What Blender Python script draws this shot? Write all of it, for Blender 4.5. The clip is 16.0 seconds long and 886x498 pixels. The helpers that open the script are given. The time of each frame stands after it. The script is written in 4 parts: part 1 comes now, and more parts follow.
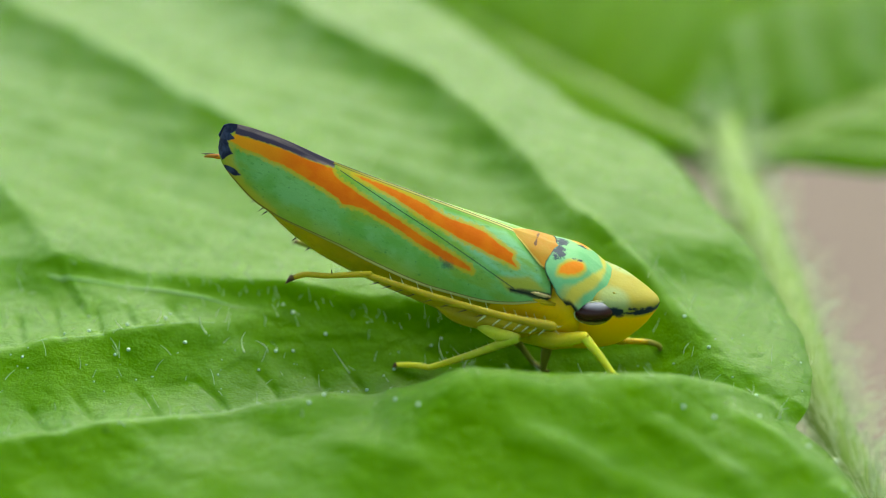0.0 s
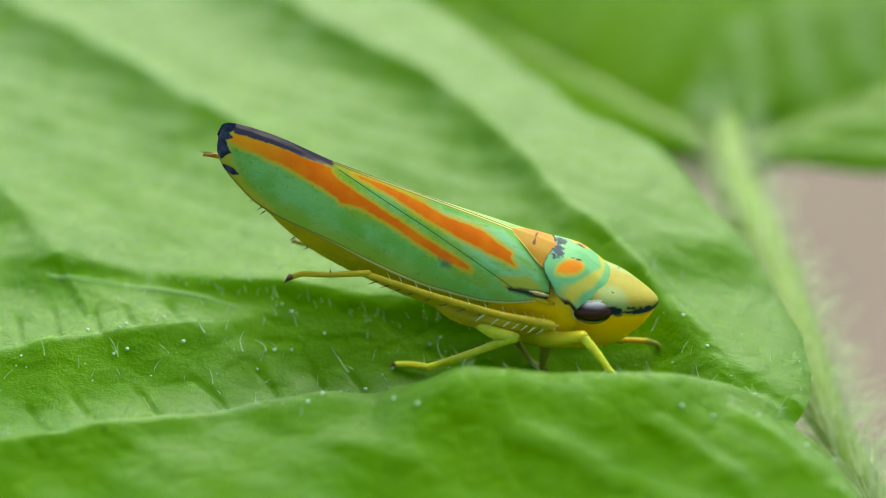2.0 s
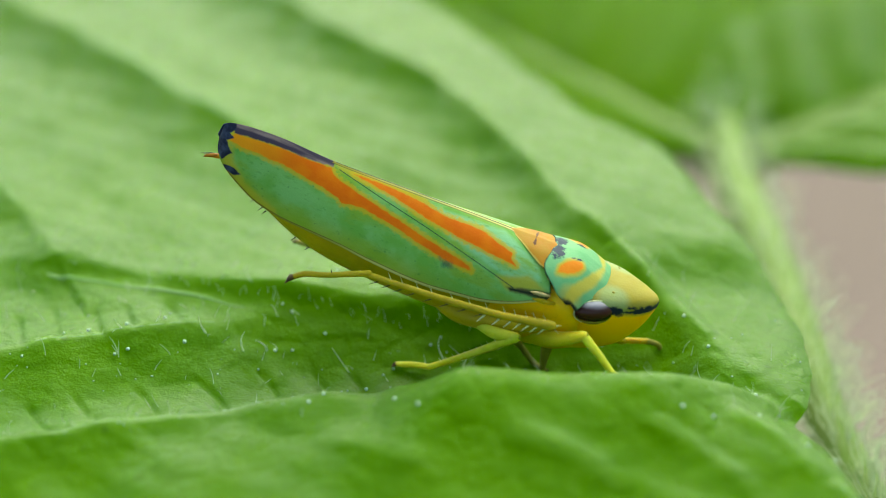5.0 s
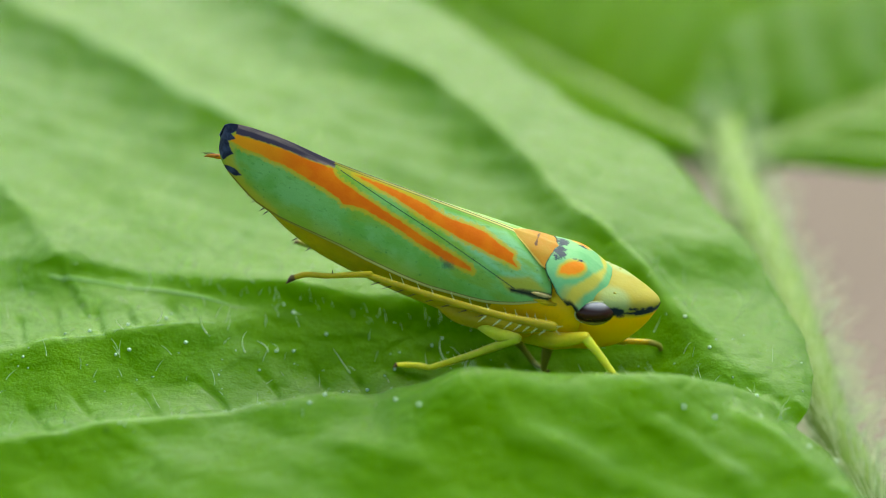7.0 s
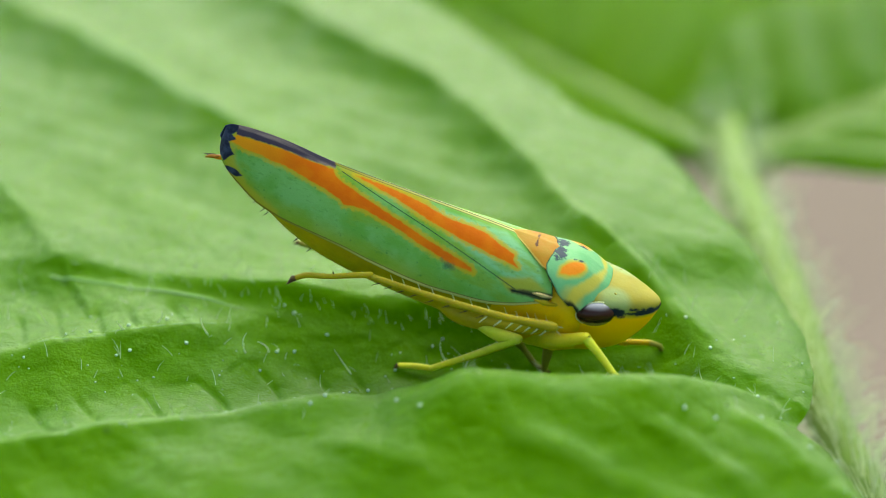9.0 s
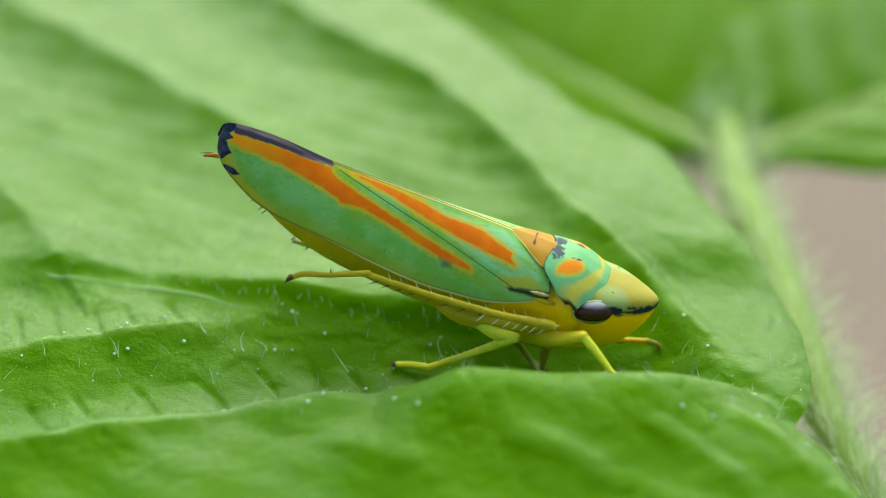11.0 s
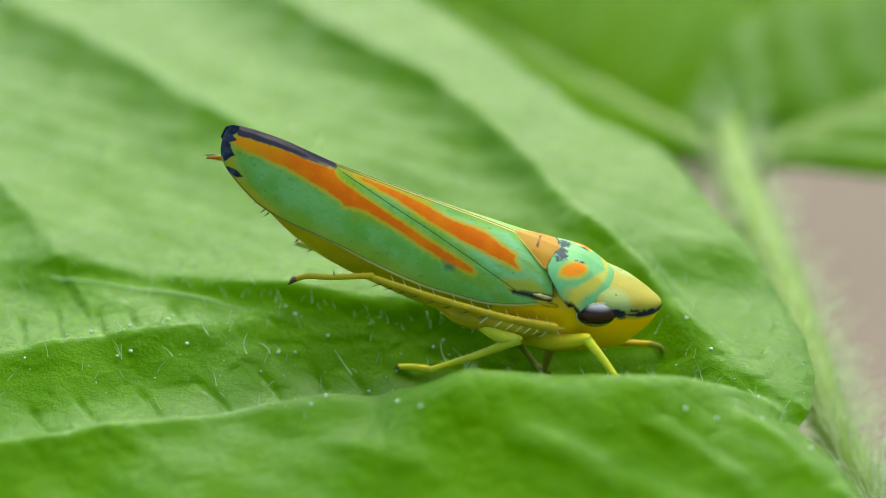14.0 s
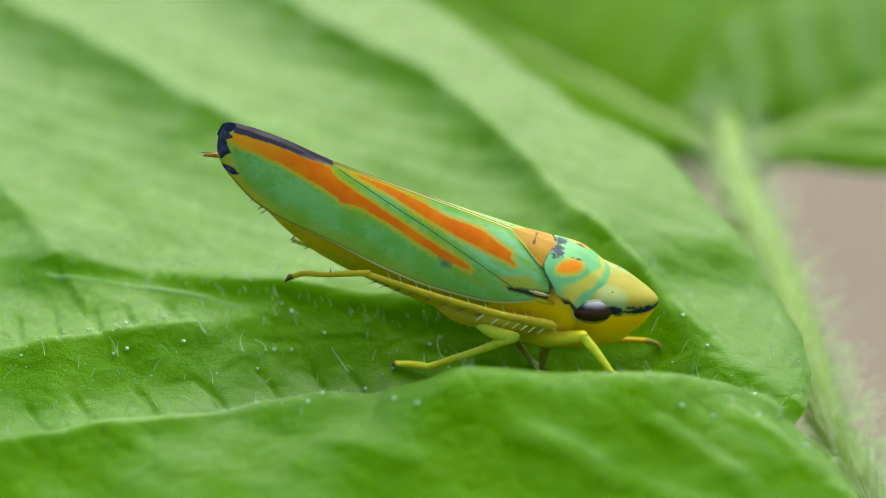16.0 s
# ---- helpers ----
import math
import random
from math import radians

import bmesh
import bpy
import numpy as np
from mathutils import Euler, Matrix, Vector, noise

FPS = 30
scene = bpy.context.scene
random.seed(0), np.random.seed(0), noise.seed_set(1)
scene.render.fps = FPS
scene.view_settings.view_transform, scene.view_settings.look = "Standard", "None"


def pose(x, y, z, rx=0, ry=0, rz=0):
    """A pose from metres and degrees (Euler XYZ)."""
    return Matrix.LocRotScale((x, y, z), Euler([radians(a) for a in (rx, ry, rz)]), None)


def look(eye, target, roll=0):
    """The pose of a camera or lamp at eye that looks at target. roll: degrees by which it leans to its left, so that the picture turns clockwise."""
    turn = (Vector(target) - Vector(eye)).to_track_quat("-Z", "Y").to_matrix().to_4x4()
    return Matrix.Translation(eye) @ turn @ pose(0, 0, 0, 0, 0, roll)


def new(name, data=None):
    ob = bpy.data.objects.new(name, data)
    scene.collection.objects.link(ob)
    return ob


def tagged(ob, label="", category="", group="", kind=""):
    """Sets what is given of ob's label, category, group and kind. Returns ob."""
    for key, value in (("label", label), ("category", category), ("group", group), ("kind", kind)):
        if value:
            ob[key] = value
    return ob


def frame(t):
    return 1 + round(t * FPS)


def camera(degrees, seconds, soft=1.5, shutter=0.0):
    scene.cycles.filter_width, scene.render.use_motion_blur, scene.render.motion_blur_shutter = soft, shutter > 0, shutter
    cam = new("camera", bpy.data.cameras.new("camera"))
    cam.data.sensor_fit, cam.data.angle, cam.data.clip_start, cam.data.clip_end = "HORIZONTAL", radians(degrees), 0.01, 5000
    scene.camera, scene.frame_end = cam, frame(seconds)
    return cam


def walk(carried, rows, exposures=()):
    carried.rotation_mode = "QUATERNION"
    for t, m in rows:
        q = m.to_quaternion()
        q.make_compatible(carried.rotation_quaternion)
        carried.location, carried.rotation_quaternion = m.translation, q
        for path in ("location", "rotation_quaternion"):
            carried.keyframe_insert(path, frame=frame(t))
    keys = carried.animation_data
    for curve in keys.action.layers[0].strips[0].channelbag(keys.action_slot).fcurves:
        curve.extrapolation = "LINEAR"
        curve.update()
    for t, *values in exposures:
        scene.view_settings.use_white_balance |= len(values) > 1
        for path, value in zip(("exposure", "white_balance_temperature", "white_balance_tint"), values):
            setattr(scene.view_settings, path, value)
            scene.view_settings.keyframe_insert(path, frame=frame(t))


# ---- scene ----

MM = 0.001

# ---- camera: a macro lens, 38.6 mm from the insect, tilted 30 degrees down ----
EYE = (0.0, -33.4286 * MM, 21.2 * MM)
DEG_PER_STEP = 0.01553
EXPOSURE = 1.12
cam = camera(24.0, 16.0, soft=0.85)
cam.data.dof.use_dof = True
cam.data.dof.focus_distance = 38.3 * MM
cam.data.dof.aperture_fstop = 54.0
# small shake of the camera: seconds, sideways and upright steps
SHAKE = [(0.0, -1.3, -0.2), (0.5, -1.3, -0.2), (1.0, -0.2, 1.2), (1.5, 0.6, 1.5), (2.0, -4.2, -1.7), (2.5, -2.5, -0.1),
         (3.0, -1.2, -0.2), (3.5, -4.6, -1.7), (4.0, -6.1, -3.5), (5.2, -1.5, -0.8), (6.5, 1.4, 1.1), (7.0, 0.0, 0.0),
         (7.5, -3.8, -2.2), (8.0, 1.9, 1.3), (8.5, 2.9, 2.7), (9.0, 1.4, 1.1), (10.2, -0.8, -0.3), (11.5, -4.2, -2.0),
         (12.0, 3.0, 2.8), (12.5, 1.0, 1.4), (13.0, -2.8, -1.9), (13.5, 1.3, 1.3), (14.0, 3.0, 2.8), (14.5, 1.8, 1.3),
         (15.0, -2.9, -1.1), (15.5, 4.3, 3.0), (16.0, -4.2, -2.2)]
walk(cam, [(t, pose(*EYE, 60 + dy * DEG_PER_STEP, 0, dx * DEG_PER_STEP)) for t, dx, dy in SHAKE],
     exposures=[(0.0, EXPOSURE, 6700, -14), (16.0, EXPOSURE, 6700, -14)])

# ---- light: bright overcast sky ----
world = bpy.data.worlds.new("sky")
scene.world = world
world.use_nodes = True
wn = world.node_tree
sky = wn.nodes.new("ShaderNodeTexSky")
sky.sky_type, sky.sun_disc = "NISHITA", False
SUN_ELEVATION, SUN_AZIMUTH = 46.0, 8.0
sky.sun_elevation, sky.sun_rotation = radians(SUN_ELEVATION), radians(SUN_AZIMUTH)
sky.air_density, sky.dust_density, sky.ozone_density = 1.0, 5.0, 0.7
wn.links.new(sky.outputs["Color"], wn.nodes["Background"].inputs["Color"])
wn.nodes["Background"].inputs["Strength"].default_value = 0.15
sun = new("sun", bpy.data.lights.new("sun", "SUN"))
sun.data.energy, sun.data.angle, sun.data.color = 1.0, radians(95), (0.99, 0.99, 1.0)
_el, _az = radians(SUN_ELEVATION), radians(SUN_AZIMUTH)
sun.matrix_world = look((0.3 * math.sin(_az) * math.cos(_el), 0.3 * math.cos(_az) * math.cos(_el), 0.3 * math.sin(_el)), (0, 0, 0))


# ---- node helpers ----
class Mat:
    """A node material under construction."""

    def __init__(self, name):
        self.m = bpy.data.materials.new(name)
        self.m.use_nodes = True
        self.t = self.m.node_tree
        self.b = self.t.nodes["Principled BSDF"]
        self.out = self.t.nodes["Material Output"]

    def put(self, sock, v):
        if isinstance(v, bpy.types.NodeSocket):
            self.t.links.new(v, sock)
        elif isinstance(v, tuple) and len(v) == 3 and sock.type == "RGBA":
            sock.default_value = (*v, 1)
        else:
            sock.default_value = v

    def attr(self, name):
        n = self.t.nodes.new("ShaderNodeAttribute")
        n.attribute_name = name
        return n.outputs["Fac"]

    def coords(self):
        return self.t.nodes.new("ShaderNodeTexCoord").outputs["Object"]

    def noise(self, per_mm, detail=3.0, rough=0.55, vec=None, stretch=None):
        n = self.t.nodes.new("ShaderNodeTexNoise")
        v = vec or self.coords()
        if stretch:
            mp = self.t.nodes.new("ShaderNodeMapping")
            mp.inputs["Scale"].default_value = stretch
            self.t.links.new(v, mp.inputs["Vector"])
            v = mp.outputs["Vector"]
        self.t.links.new(v, n.inputs["Vector"])
        n.inputs["Scale"].default_value = per_mm / MM
        n.inputs["Detail"].default_value, n.inputs["Roughness"].default_value = detail, rough
        return n.outputs["Fac"]

    def cells(self, per_mm, feature="DISTANCE_TO_EDGE"):
        n = self.t.nodes.new("ShaderNodeTexVoronoi")
        n.feature = feature
        self.t.links.new(self.coords(), n.inputs["Vector"])
        n.inputs["Scale"].default_value = per_mm / MM
        return n.outputs["Distance"]

    def facing(self):
        n = self.t.nodes.new("ShaderNodeLayerWeight")
        n.inputs["Blend"].default_value = 0.5
        return n.outputs["Facing"]

    def math(self, op, a, b=0.0, c=0.0):
        n = self.t.nodes.new("ShaderNodeMath")
        n.operation = op
        for s, v in zip(n.inputs, (a, b, c)):
            self.put(s, v)
        return n.outputs[0]

    def ramp(self, v, lo, hi, a=0.0, b=1.0):
        n = self.t.nodes.new("ShaderNodeMapRange")
        n.interpolation_type = "SMOOTHSTEP"
        for s, x in zip(n.inputs[:5], (v, lo, hi, a, b)):
            self.put(s, x)
        return n.outputs[0]

    def mix(self, f, a, b):
        n = self.t.nodes.new("ShaderNodeMix")
        n.data_type = "RGBA"
        self.put(n.inputs[0], f)
        self.put(n.inputs[6], a)
        self.put(n.inputs[7], b)
        return n.outputs[2]

    def bump(self, height, dist_mm, strength=1.0):
        n = self.t.nodes.new("ShaderNodeBump")
        n.inputs["Strength"].default_value, n.inputs["Distance"].default_value = strength, dist_mm * MM
        self.t.links.new(height, n.inputs["Height"])
        self.t.links.new(n.outputs[0], self.b.inputs["Normal"])
        return n.outputs[0]

    def set(self, **kw):
        names = {"color": "Base Color", "rough": "Roughness", "metal": "Metallic", "coat": "Coat Weight", "coat_rough": "Coat Roughness",
                 "spec": "Specular IOR Level", "ior": "IOR", "glass": "Transmission Weight", "alpha": "Alpha", "sheen": "Sheen Weight"}
        for k, v in kw.items():
            self.put(self.b.inputs[names[k]], v)
        return self

    def waxy(self, amount, depth_mm):
        """Light that soaks into the skin and spreads."""
        self.b.inputs["Subsurface Weight"].default_value = amount
        self.b.inputs["Subsurface Radius"].default_value = (1.0, 0.8, 0.25)
        self.b.inputs["Subsurface Scale"].default_value = depth_mm * MM
        return self

    def translucent(self, color, amount):
        tr = self.t.nodes.new("ShaderNodeBsdfTranslucent")
        self.put(tr.inputs["Color"], color)
        mx = self.t.nodes.new("ShaderNodeMixShader")
        self.put(mx.inputs[0], amount)
        self.t.links.new(self.b.outputs[0], mx.inputs[1])
        self.t.links.new(tr.outputs[0], mx.inputs[2])
        self.t.links.new(mx.outputs[0], self.out.inputs["Surface"])
        return self


# ---- materials ----
def leaf_material(name, base, light, gloss=0.33, through_light=0.40, shine=0.46, fuzz=0.02, quilt=0.6):
    """Leaf skin: a glossy wax layer over saturated green, quilted between its finest veins."""
    m = Mat(name)
    big, mid, fine, pebble = m.noise(0.35, 3), m.noise(2.4, 3, 0.6), m.noise(6.0, 4, 0.6), m.noise(24.0, 3, 0.7)
    vein = m.attr("vein")
    net, pores = m.cells(1.7), m.cells(9.0)
    col = m.mix(m.ramp(big, 0.3, 0.7), base, light)
    col = m.mix(m.ramp(mid, 0.4, 0.75, 0.0, 0.4), col, (base[0] * 0.55, base[1] * 0.68, base[2] * 0.6))
    col = m.mix(m.ramp(net, 0.0, 0.03, 0.18, 0.0), col, (light[0] * 1.5, light[1] * 1.35, light[2] * 2.0))
    col = m.mix(m.ramp(pebble, 0.45, 0.65, 0.0, 0.6), col, (light[0] * 1.5, light[1] * 1.3, light[2] * 2.0))
    col = m.mix(m.ramp(m.cells(0.95, "F1"), 0.05, 0.085, 0.55, 0.0), col, (0.012, 0.06, 0.002))
    col = m.mix(m.math("MULTIPLY", vein, 0.55), col, (0.19, 0.35, 0.05))
    wax = m.ramp(m.facing(), 0.24, 0.76, 0.08 * shine, shine)
    m.set(color=col, rough=m.ramp(mid, 0.3, 0.7, gloss - 0.08, gloss + 0.1), spec=wax, sheen=fuzz)
    m.b.inputs["Sheen Roughness"].default_value = 0.25
    m.b.inputs["Sheen Tint"].default_value = (0.82, 1.0, 0.98, 1)
    rel = m.math("ADD", m.math("MULTIPLY", mid, 1.6), m.math("MULTIPLY", fine, 0.35))
    rel = m.math("ADD", rel, m.math("MULTIPLY", m.noise(1.1, 2, 0.5), 3.0))
    rel = m.math("ADD", rel, m.math("MULTIPLY", m.ramp(net, 0.0, 0.28), 0.8 * quilt))
    rel = m.math("ADD", rel, m.math("MULTIPLY", m.ramp(pores, 0.0, 0.3), 0.10))
    rel = m.math("ADD", rel, m.math("MULTIPLY", pebble, 0.36))
    m.bump(rel, 0.07, 0.6)
    return m.translucent(m.mix(vein, (0.23, 0.44, 0.0005), (0.30, 0.48, 0.03)), through_light).m


def wing_material():
    m = Mat("wing_scale_pattern")
    edge = m.math("MULTIPLY", m.math("SUBTRACT", m.noise(9.0, 4), 0.5), 0.06)
    speck = m.noise(14.0, 3, stretch=(0.5, 1, 1))
    base = m.mix(m.ramp(m.noise(1.6, 4), 0.35, 0.65), (0.145, 0.34, 0.045), (0.20, 0.41, 0.11))
    # paler green of the clavus, with its whitish gloss partly laid into the colour
    base = m.mix(m.ramp(m.attr("pale"), 0.0, 1.0, 0.0, 0.85), base, (0.24, 0.49, 0.25))
    base = m.mix(m.ramp(m.math("ADD", m.attr("low"), edge), 0.0, 1.0, 0.0, 0.85), base, (0.27, 0.34, 0.02))
    base = m.mix(m.ramp(m.noise(3.2, 4, 0.65, stretch=(0.3, 1, 1)), 0.45, 0.68, 0.0, 0.75), base, (0.20, 0.33, 0.02))
    base = m.mix(m.ramp(speck, 0.56, 0.72, 0.0, 0.35), base, (0.08, 0.22, 0.03))

    base = m.mix(m.ramp(m.cells(7.0, "F1"), 0.07, 0.17, 0.35, 0.0), base, (0.04, 0.13, 0.03))

    def over(col, name, c, soft=0.02, amount=1.0, raw=False):
        d = m.attr(name) if raw else m.math("ADD", m.attr(name), edge)
        return m.mix(m.ramp(d, -soft, soft, 0.0, amount), col, c)

    col = over(base, "yellow", (0.40, 0.35, 0.02), 0.06, 0.75)
    grain = m.math("MULTIPLY", m.math("SUBTRACT", m.noise(13.0, 4, 0.7), 0.5), 0.17)
    halo = m.math("ADD", m.math("ADD", m.attr("orange"), 0.065), grain)
    col = m.mix(m.ramp(halo, -0.04, 0.04, 0.0, 0.85), col, (0.50, 0.36, 0.012))
    orange = m.mix(m.ramp(m.noise(2.5, 3), 0.35, 0.7), (0.62, 0.120, 0.0004), (0.66, 0.165, 0.001))
    orange = m.mix(m.ramp(m.attr("rear"), 0.62, 1.0, 0.0, 0.8), orange, (0.72, 0.30, 0.006))
    col = over(col, "orange", orange, 0.018)
    col = over(col, "dusk", m.mix(m.ramp(m.noise(7.0, 3, stretch=(0.12, 1, 1)), 0.4, 0.68), (0.045, 0.035, 0.055), (0.20, 0.15, 0.14)), 0.02)
    col = over(col, "navy", m.mix(m.ramp(m.noise(6.0, 3), 0.4, 0.7), (0.010, 0.013, 0.03), (0.035, 0.048, 0.09)), 0.015)
    col = m.mix(m.ramp(m.math("ADD", m.attr("smudge"), grain), -0.05, 0.05, 0.0, 0.75), col, (0.02, 0.085, 0.06))
    col = over(col, "brown", (0.035, 0.022, 0.015), 0.03, 0.9)
    rim_tone = m.mix(m.ramp(m.attr("rear"), 0.0, 0.6), (0.50, 0.46, 0.14), (0.26, 0.22, 0.02))
    col = over(col, "rim", rim_tone, 0.012, 0.85, True)
    rim_line = m.math("SUBTRACT", 0.008, m.math("ABSOLUTE", m.attr("rim")))
    col = m.mix(m.ramp(rim_line, -0.004, 0.005, 0.0, 0.7), col, (0.10, 0.055, 0.015))
    fine_line = m.math("SUBTRACT", 0.009, m.math("ABSOLUTE", m.attr("suture")))
    col = m.mix(m.ramp(fine_line, -0.005, 0.006, 0.0, 0.85), col, (0.015, 0.04, 0.03))
    col = over(col, "line", (0.012, 0.02, 0.012), 0.008, 0.95, True)
    m.set(color=col, rough=m.ramp(speck, 0.3, 0.7, 0.38, 0.52), spec=0.11)
    m.bump(m.math("ADD", m.noise(26.0, 2), m.math("MULTIPLY", speck, 0.8)), 0.006, 0.5)
    return m.m


def shell_material(name, base, dark, rough=0.38, per_mm=2.0, translucence=0.12, wax=0.0):
    m = Mat(name)
    m.waxy(wax, 0.35)
    n, f = m.noise(per_mm, 3), m.noise(14.0, 3)
    col = m.mix(m.ramp(n, 0.3, 0.7), base, dark)
    col = m.mix(m.ramp(f, 0.5, 0.8, 0, 0.3), col, tuple(c * 0.7 for c in dark))
    m.set(color=col, rough=m.ramp(f, 0.3, 0.7, rough - 0.04, rough + 0.12), spec=0.16)
    m.bump(f, 0.01, 0.5)
    return m.translucent(tuple(min(1, c * 1.2) for c in base), translucence).m if translucence else m.m


def pattern_shell(name, base, dark, marks, rough=0.36, wax=0.0, patchy=0.10, along=0.35):
    """marks: (attribute, colour, softness, amount), laid over one another."""
    m = Mat(name)
    n, f = m.noise(2.2, 3), m.noise(16.0, 3)
    m.waxy(wax, 0.25)
    edge = m.math("MULTIPLY", m.math("SUBTRACT", m.noise(8.0, 3), 0.5), 0.06)
    col = m.mix(m.ramp(n, 0.3, 0.7), base, dark)
    grain = m.math("MULTIPLY", m.math("SUBTRACT", m.noise(11.0, 4, 0.7, stretch=(along, 1, 1)), 0.5), patchy)
    for at, c, soft, amount in marks:
        col = m.mix(m.ramp(m.math("ADD", m.attr(at), grain if at == "navy" else edge), -soft, soft, 0.0, amount), col, c)
    m.set(color=col, rough=m.ramp(f, 0.3, 0.7, rough + 0.08, rough + 0.2), spec=0.12)
    m.bump(f, 0.01, 0.5)
    return m.m


LEAF = leaf_material("leaf_blade", (0.074, 0.205, 0.0001), (0.104, 0.248, 0.0002))
LEAF_SIDE = leaf_material("leaf_beside", (0.090, 0.225, 0.0001), (0.115, 0.255, 0.0002), 0.42, 0.42, 0.6, 0.0)
LEAF_FAR = leaf_material("leaf_behind", (0.095, 0.225, 0.0001), (0.12, 0.255, 0.0002), 0.45, 0.52, 0.03, 0.0)
VEIN = shell_material("leaf_vein", (0.27, 0.42, 0.14), (0.18, 0.35, 0.08), 0.4, 1.0, 0.2)
STEM = shell_material("stem_skin", (0.15, 0.245, 0.03), (0.105, 0.19, 0.015), 0.38, 0.6, 0.1)
STALK = pattern_shell("grooved_stalk", (0.26, 0.32, 0.12), (0.20, 0.28, 0.07), [("groove", (0.10, 0.21, 0.003), 0.6, 0.9)], 0.4)
HAIR = shell_material("plant_hair", (0.74, 0.80, 0.60), (0.62, 0.72, 0.46), 0.3, 5.0, 0.4)
WING = wing_material()
YELLOW = shell_material("yellow_cuticle", (0.94, 0.54, 0.008), (0.86, 0.52, 0.010), 0.36, 2.0, 0, 0.7)
OLIVE = shell_material("olive_cuticle", (0.47, 0.33, 0.008), (0.38, 0.29, 0.008), 0.4, 2.0, 0, 0.5)
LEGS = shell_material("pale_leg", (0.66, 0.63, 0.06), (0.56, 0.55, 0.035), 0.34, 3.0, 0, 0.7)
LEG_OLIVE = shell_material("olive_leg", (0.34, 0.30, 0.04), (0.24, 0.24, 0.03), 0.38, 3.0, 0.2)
FEMUR = shell_material("yellow_thigh", (0.76, 0.58, 0.03), (0.66, 0.54, 0.03), 0.36, 3.0, 0, 0.7)
SHIN = shell_material("yellow_olive_shin", (0.38, 0.295, 0.012), (0.31, 0.25, 0.010), 0.36, 3.0, 0, 0.7)
PLATE = shell_material("cream_plate", (0.50, 0.42, 0.18), (0.38, 0.28, 0.10), 0.36, 8.0, 0)
CLAW = shell_material("brown_claw", (0.16, 0.09, 0.03), (0.05, 0.03, 0.015), 0.4, 8.0, 0)
SPINE = shell_material("pale_spine", (0.80, 0.80, 0.50), (0.7, 0.7, 0.4), 0.3, 8.0, 0.3)
DARK_SPINE = shell_material("dark_spine", (0.10, 0.08, 0.03), (0.05, 0.04, 0.02), 0.4, 8.0, 0)
SCUTE = pattern_shell("orange_scutellum", (0.34, 0.20, 0.012), (0.38, 0.155, 0.006),
                      [("yellow", (0.52, 0.44, 0.10), 0.03, 0.8), ("navy", (0.06, 0.02, 0.012), 0.012, 0.9)])
PRONOTUM = pattern_shell("green_pronotum", (0.13, 0.35, 0.14), (0.17, 0.39, 0.17),
                         [("olive", (0.36, 0.38, 0.09), 0.06, 0.85), ("yellow", (0.50, 0.40, 0.04), 0.05, 0.85), ("halo", (0.46, 0.36, 0.02), 0.045, 0.9),
                          ("orange", (0.66, 0.20, 0.003), 0.03, 1.0), ("navy", (0.006, 0.022, 0.05), 0.03, 1.0),
                          ("line", (0.01, 0.012, 0.012), 0.02, 0.95)], patchy=0.34, along=0.9)
HEAD = pattern_shell("yellow_head", (0.26, 0.225, 0.018), (0.31, 0.265, 0.03),
                     [("face", (0.94, 0.48, 0.006), 0.07, 1.0), ("pale", (0.27, 0.38, 0.17), 0.12, 0.6), ("navy", (0.012, 0.018, 0.035), 0.025, 1.0)], wax=0.5, patchy=0.17, along=0.22)
ORANGE = shell_material("orange_tube", (0.74, 0.27, 0.012), (0.62, 0.19, 0.008), 0.35, 6.0, 0.2)
BRISTLE = shell_material("brown_flap", (0.50, 0.19, 0.015), (0.28, 0.10, 0.012), 0.35, 8.0, 0)


def eye_material():
    m = Mat("banded_eye_painted_glint")
    b = m.attr("band")
    n = m.math("MULTIPLY", m.math("SUBTRACT", m.noise(4.0, 3), 0.5), 0.25)
    b = m.math("ADD", b, n)
    col = m.mix(m.ramp(b, -0.42, -0.25), (0.22, 0.17, 0.04), (0.010, 0.004, 0.004))
    col = m.mix(m.ramp(b, -0.1, 0.15, 0.0, 0.8), col, (0.05, 0.014, 0.008))
    # sky reflection on the eye's top, painted as a whitish lavender base colour
    col = m.mix(m.ramp(b, 0.55, 0.95), col, (0.40, 0.37, 0.40))
    m.set(color=col, rough=0.09, spec=0.22)
    m.bump(m.cells(32.0), 0.006, 0.3)
    return m.m


EYES = eye_material()
water = Mat("clear_honeydew")
water.set(color=(0.97, 0.98, 0.96), rough=0.0, glass=1.0, ior=1.33)
WATER = water.m
glob = Mat("gland_droplet")
glob.set(color=(0.62, 0.74, 0.52), rough=0.3, ior=1.4)
GLOB = glob.m


def ground_material():
    m = Mat("pinkish_paving")
    n, f = m.noise(0.02, 4), m.noise(0.4, 5)
    col = m.mix(m.ramp(n, 0.3, 0.7), (0.158, 0.112, 0.094), (0.184, 0.133, 0.112))
    col = m.mix(m.ramp(f, 0.4, 0.8, 0, 0.25), col, (0.15, 0.11, 0.085))
    m.set(color=col, rough=0.85)
    m.bump(f, 0.8, 0.5)
    return m.m


GROUND = ground_material()


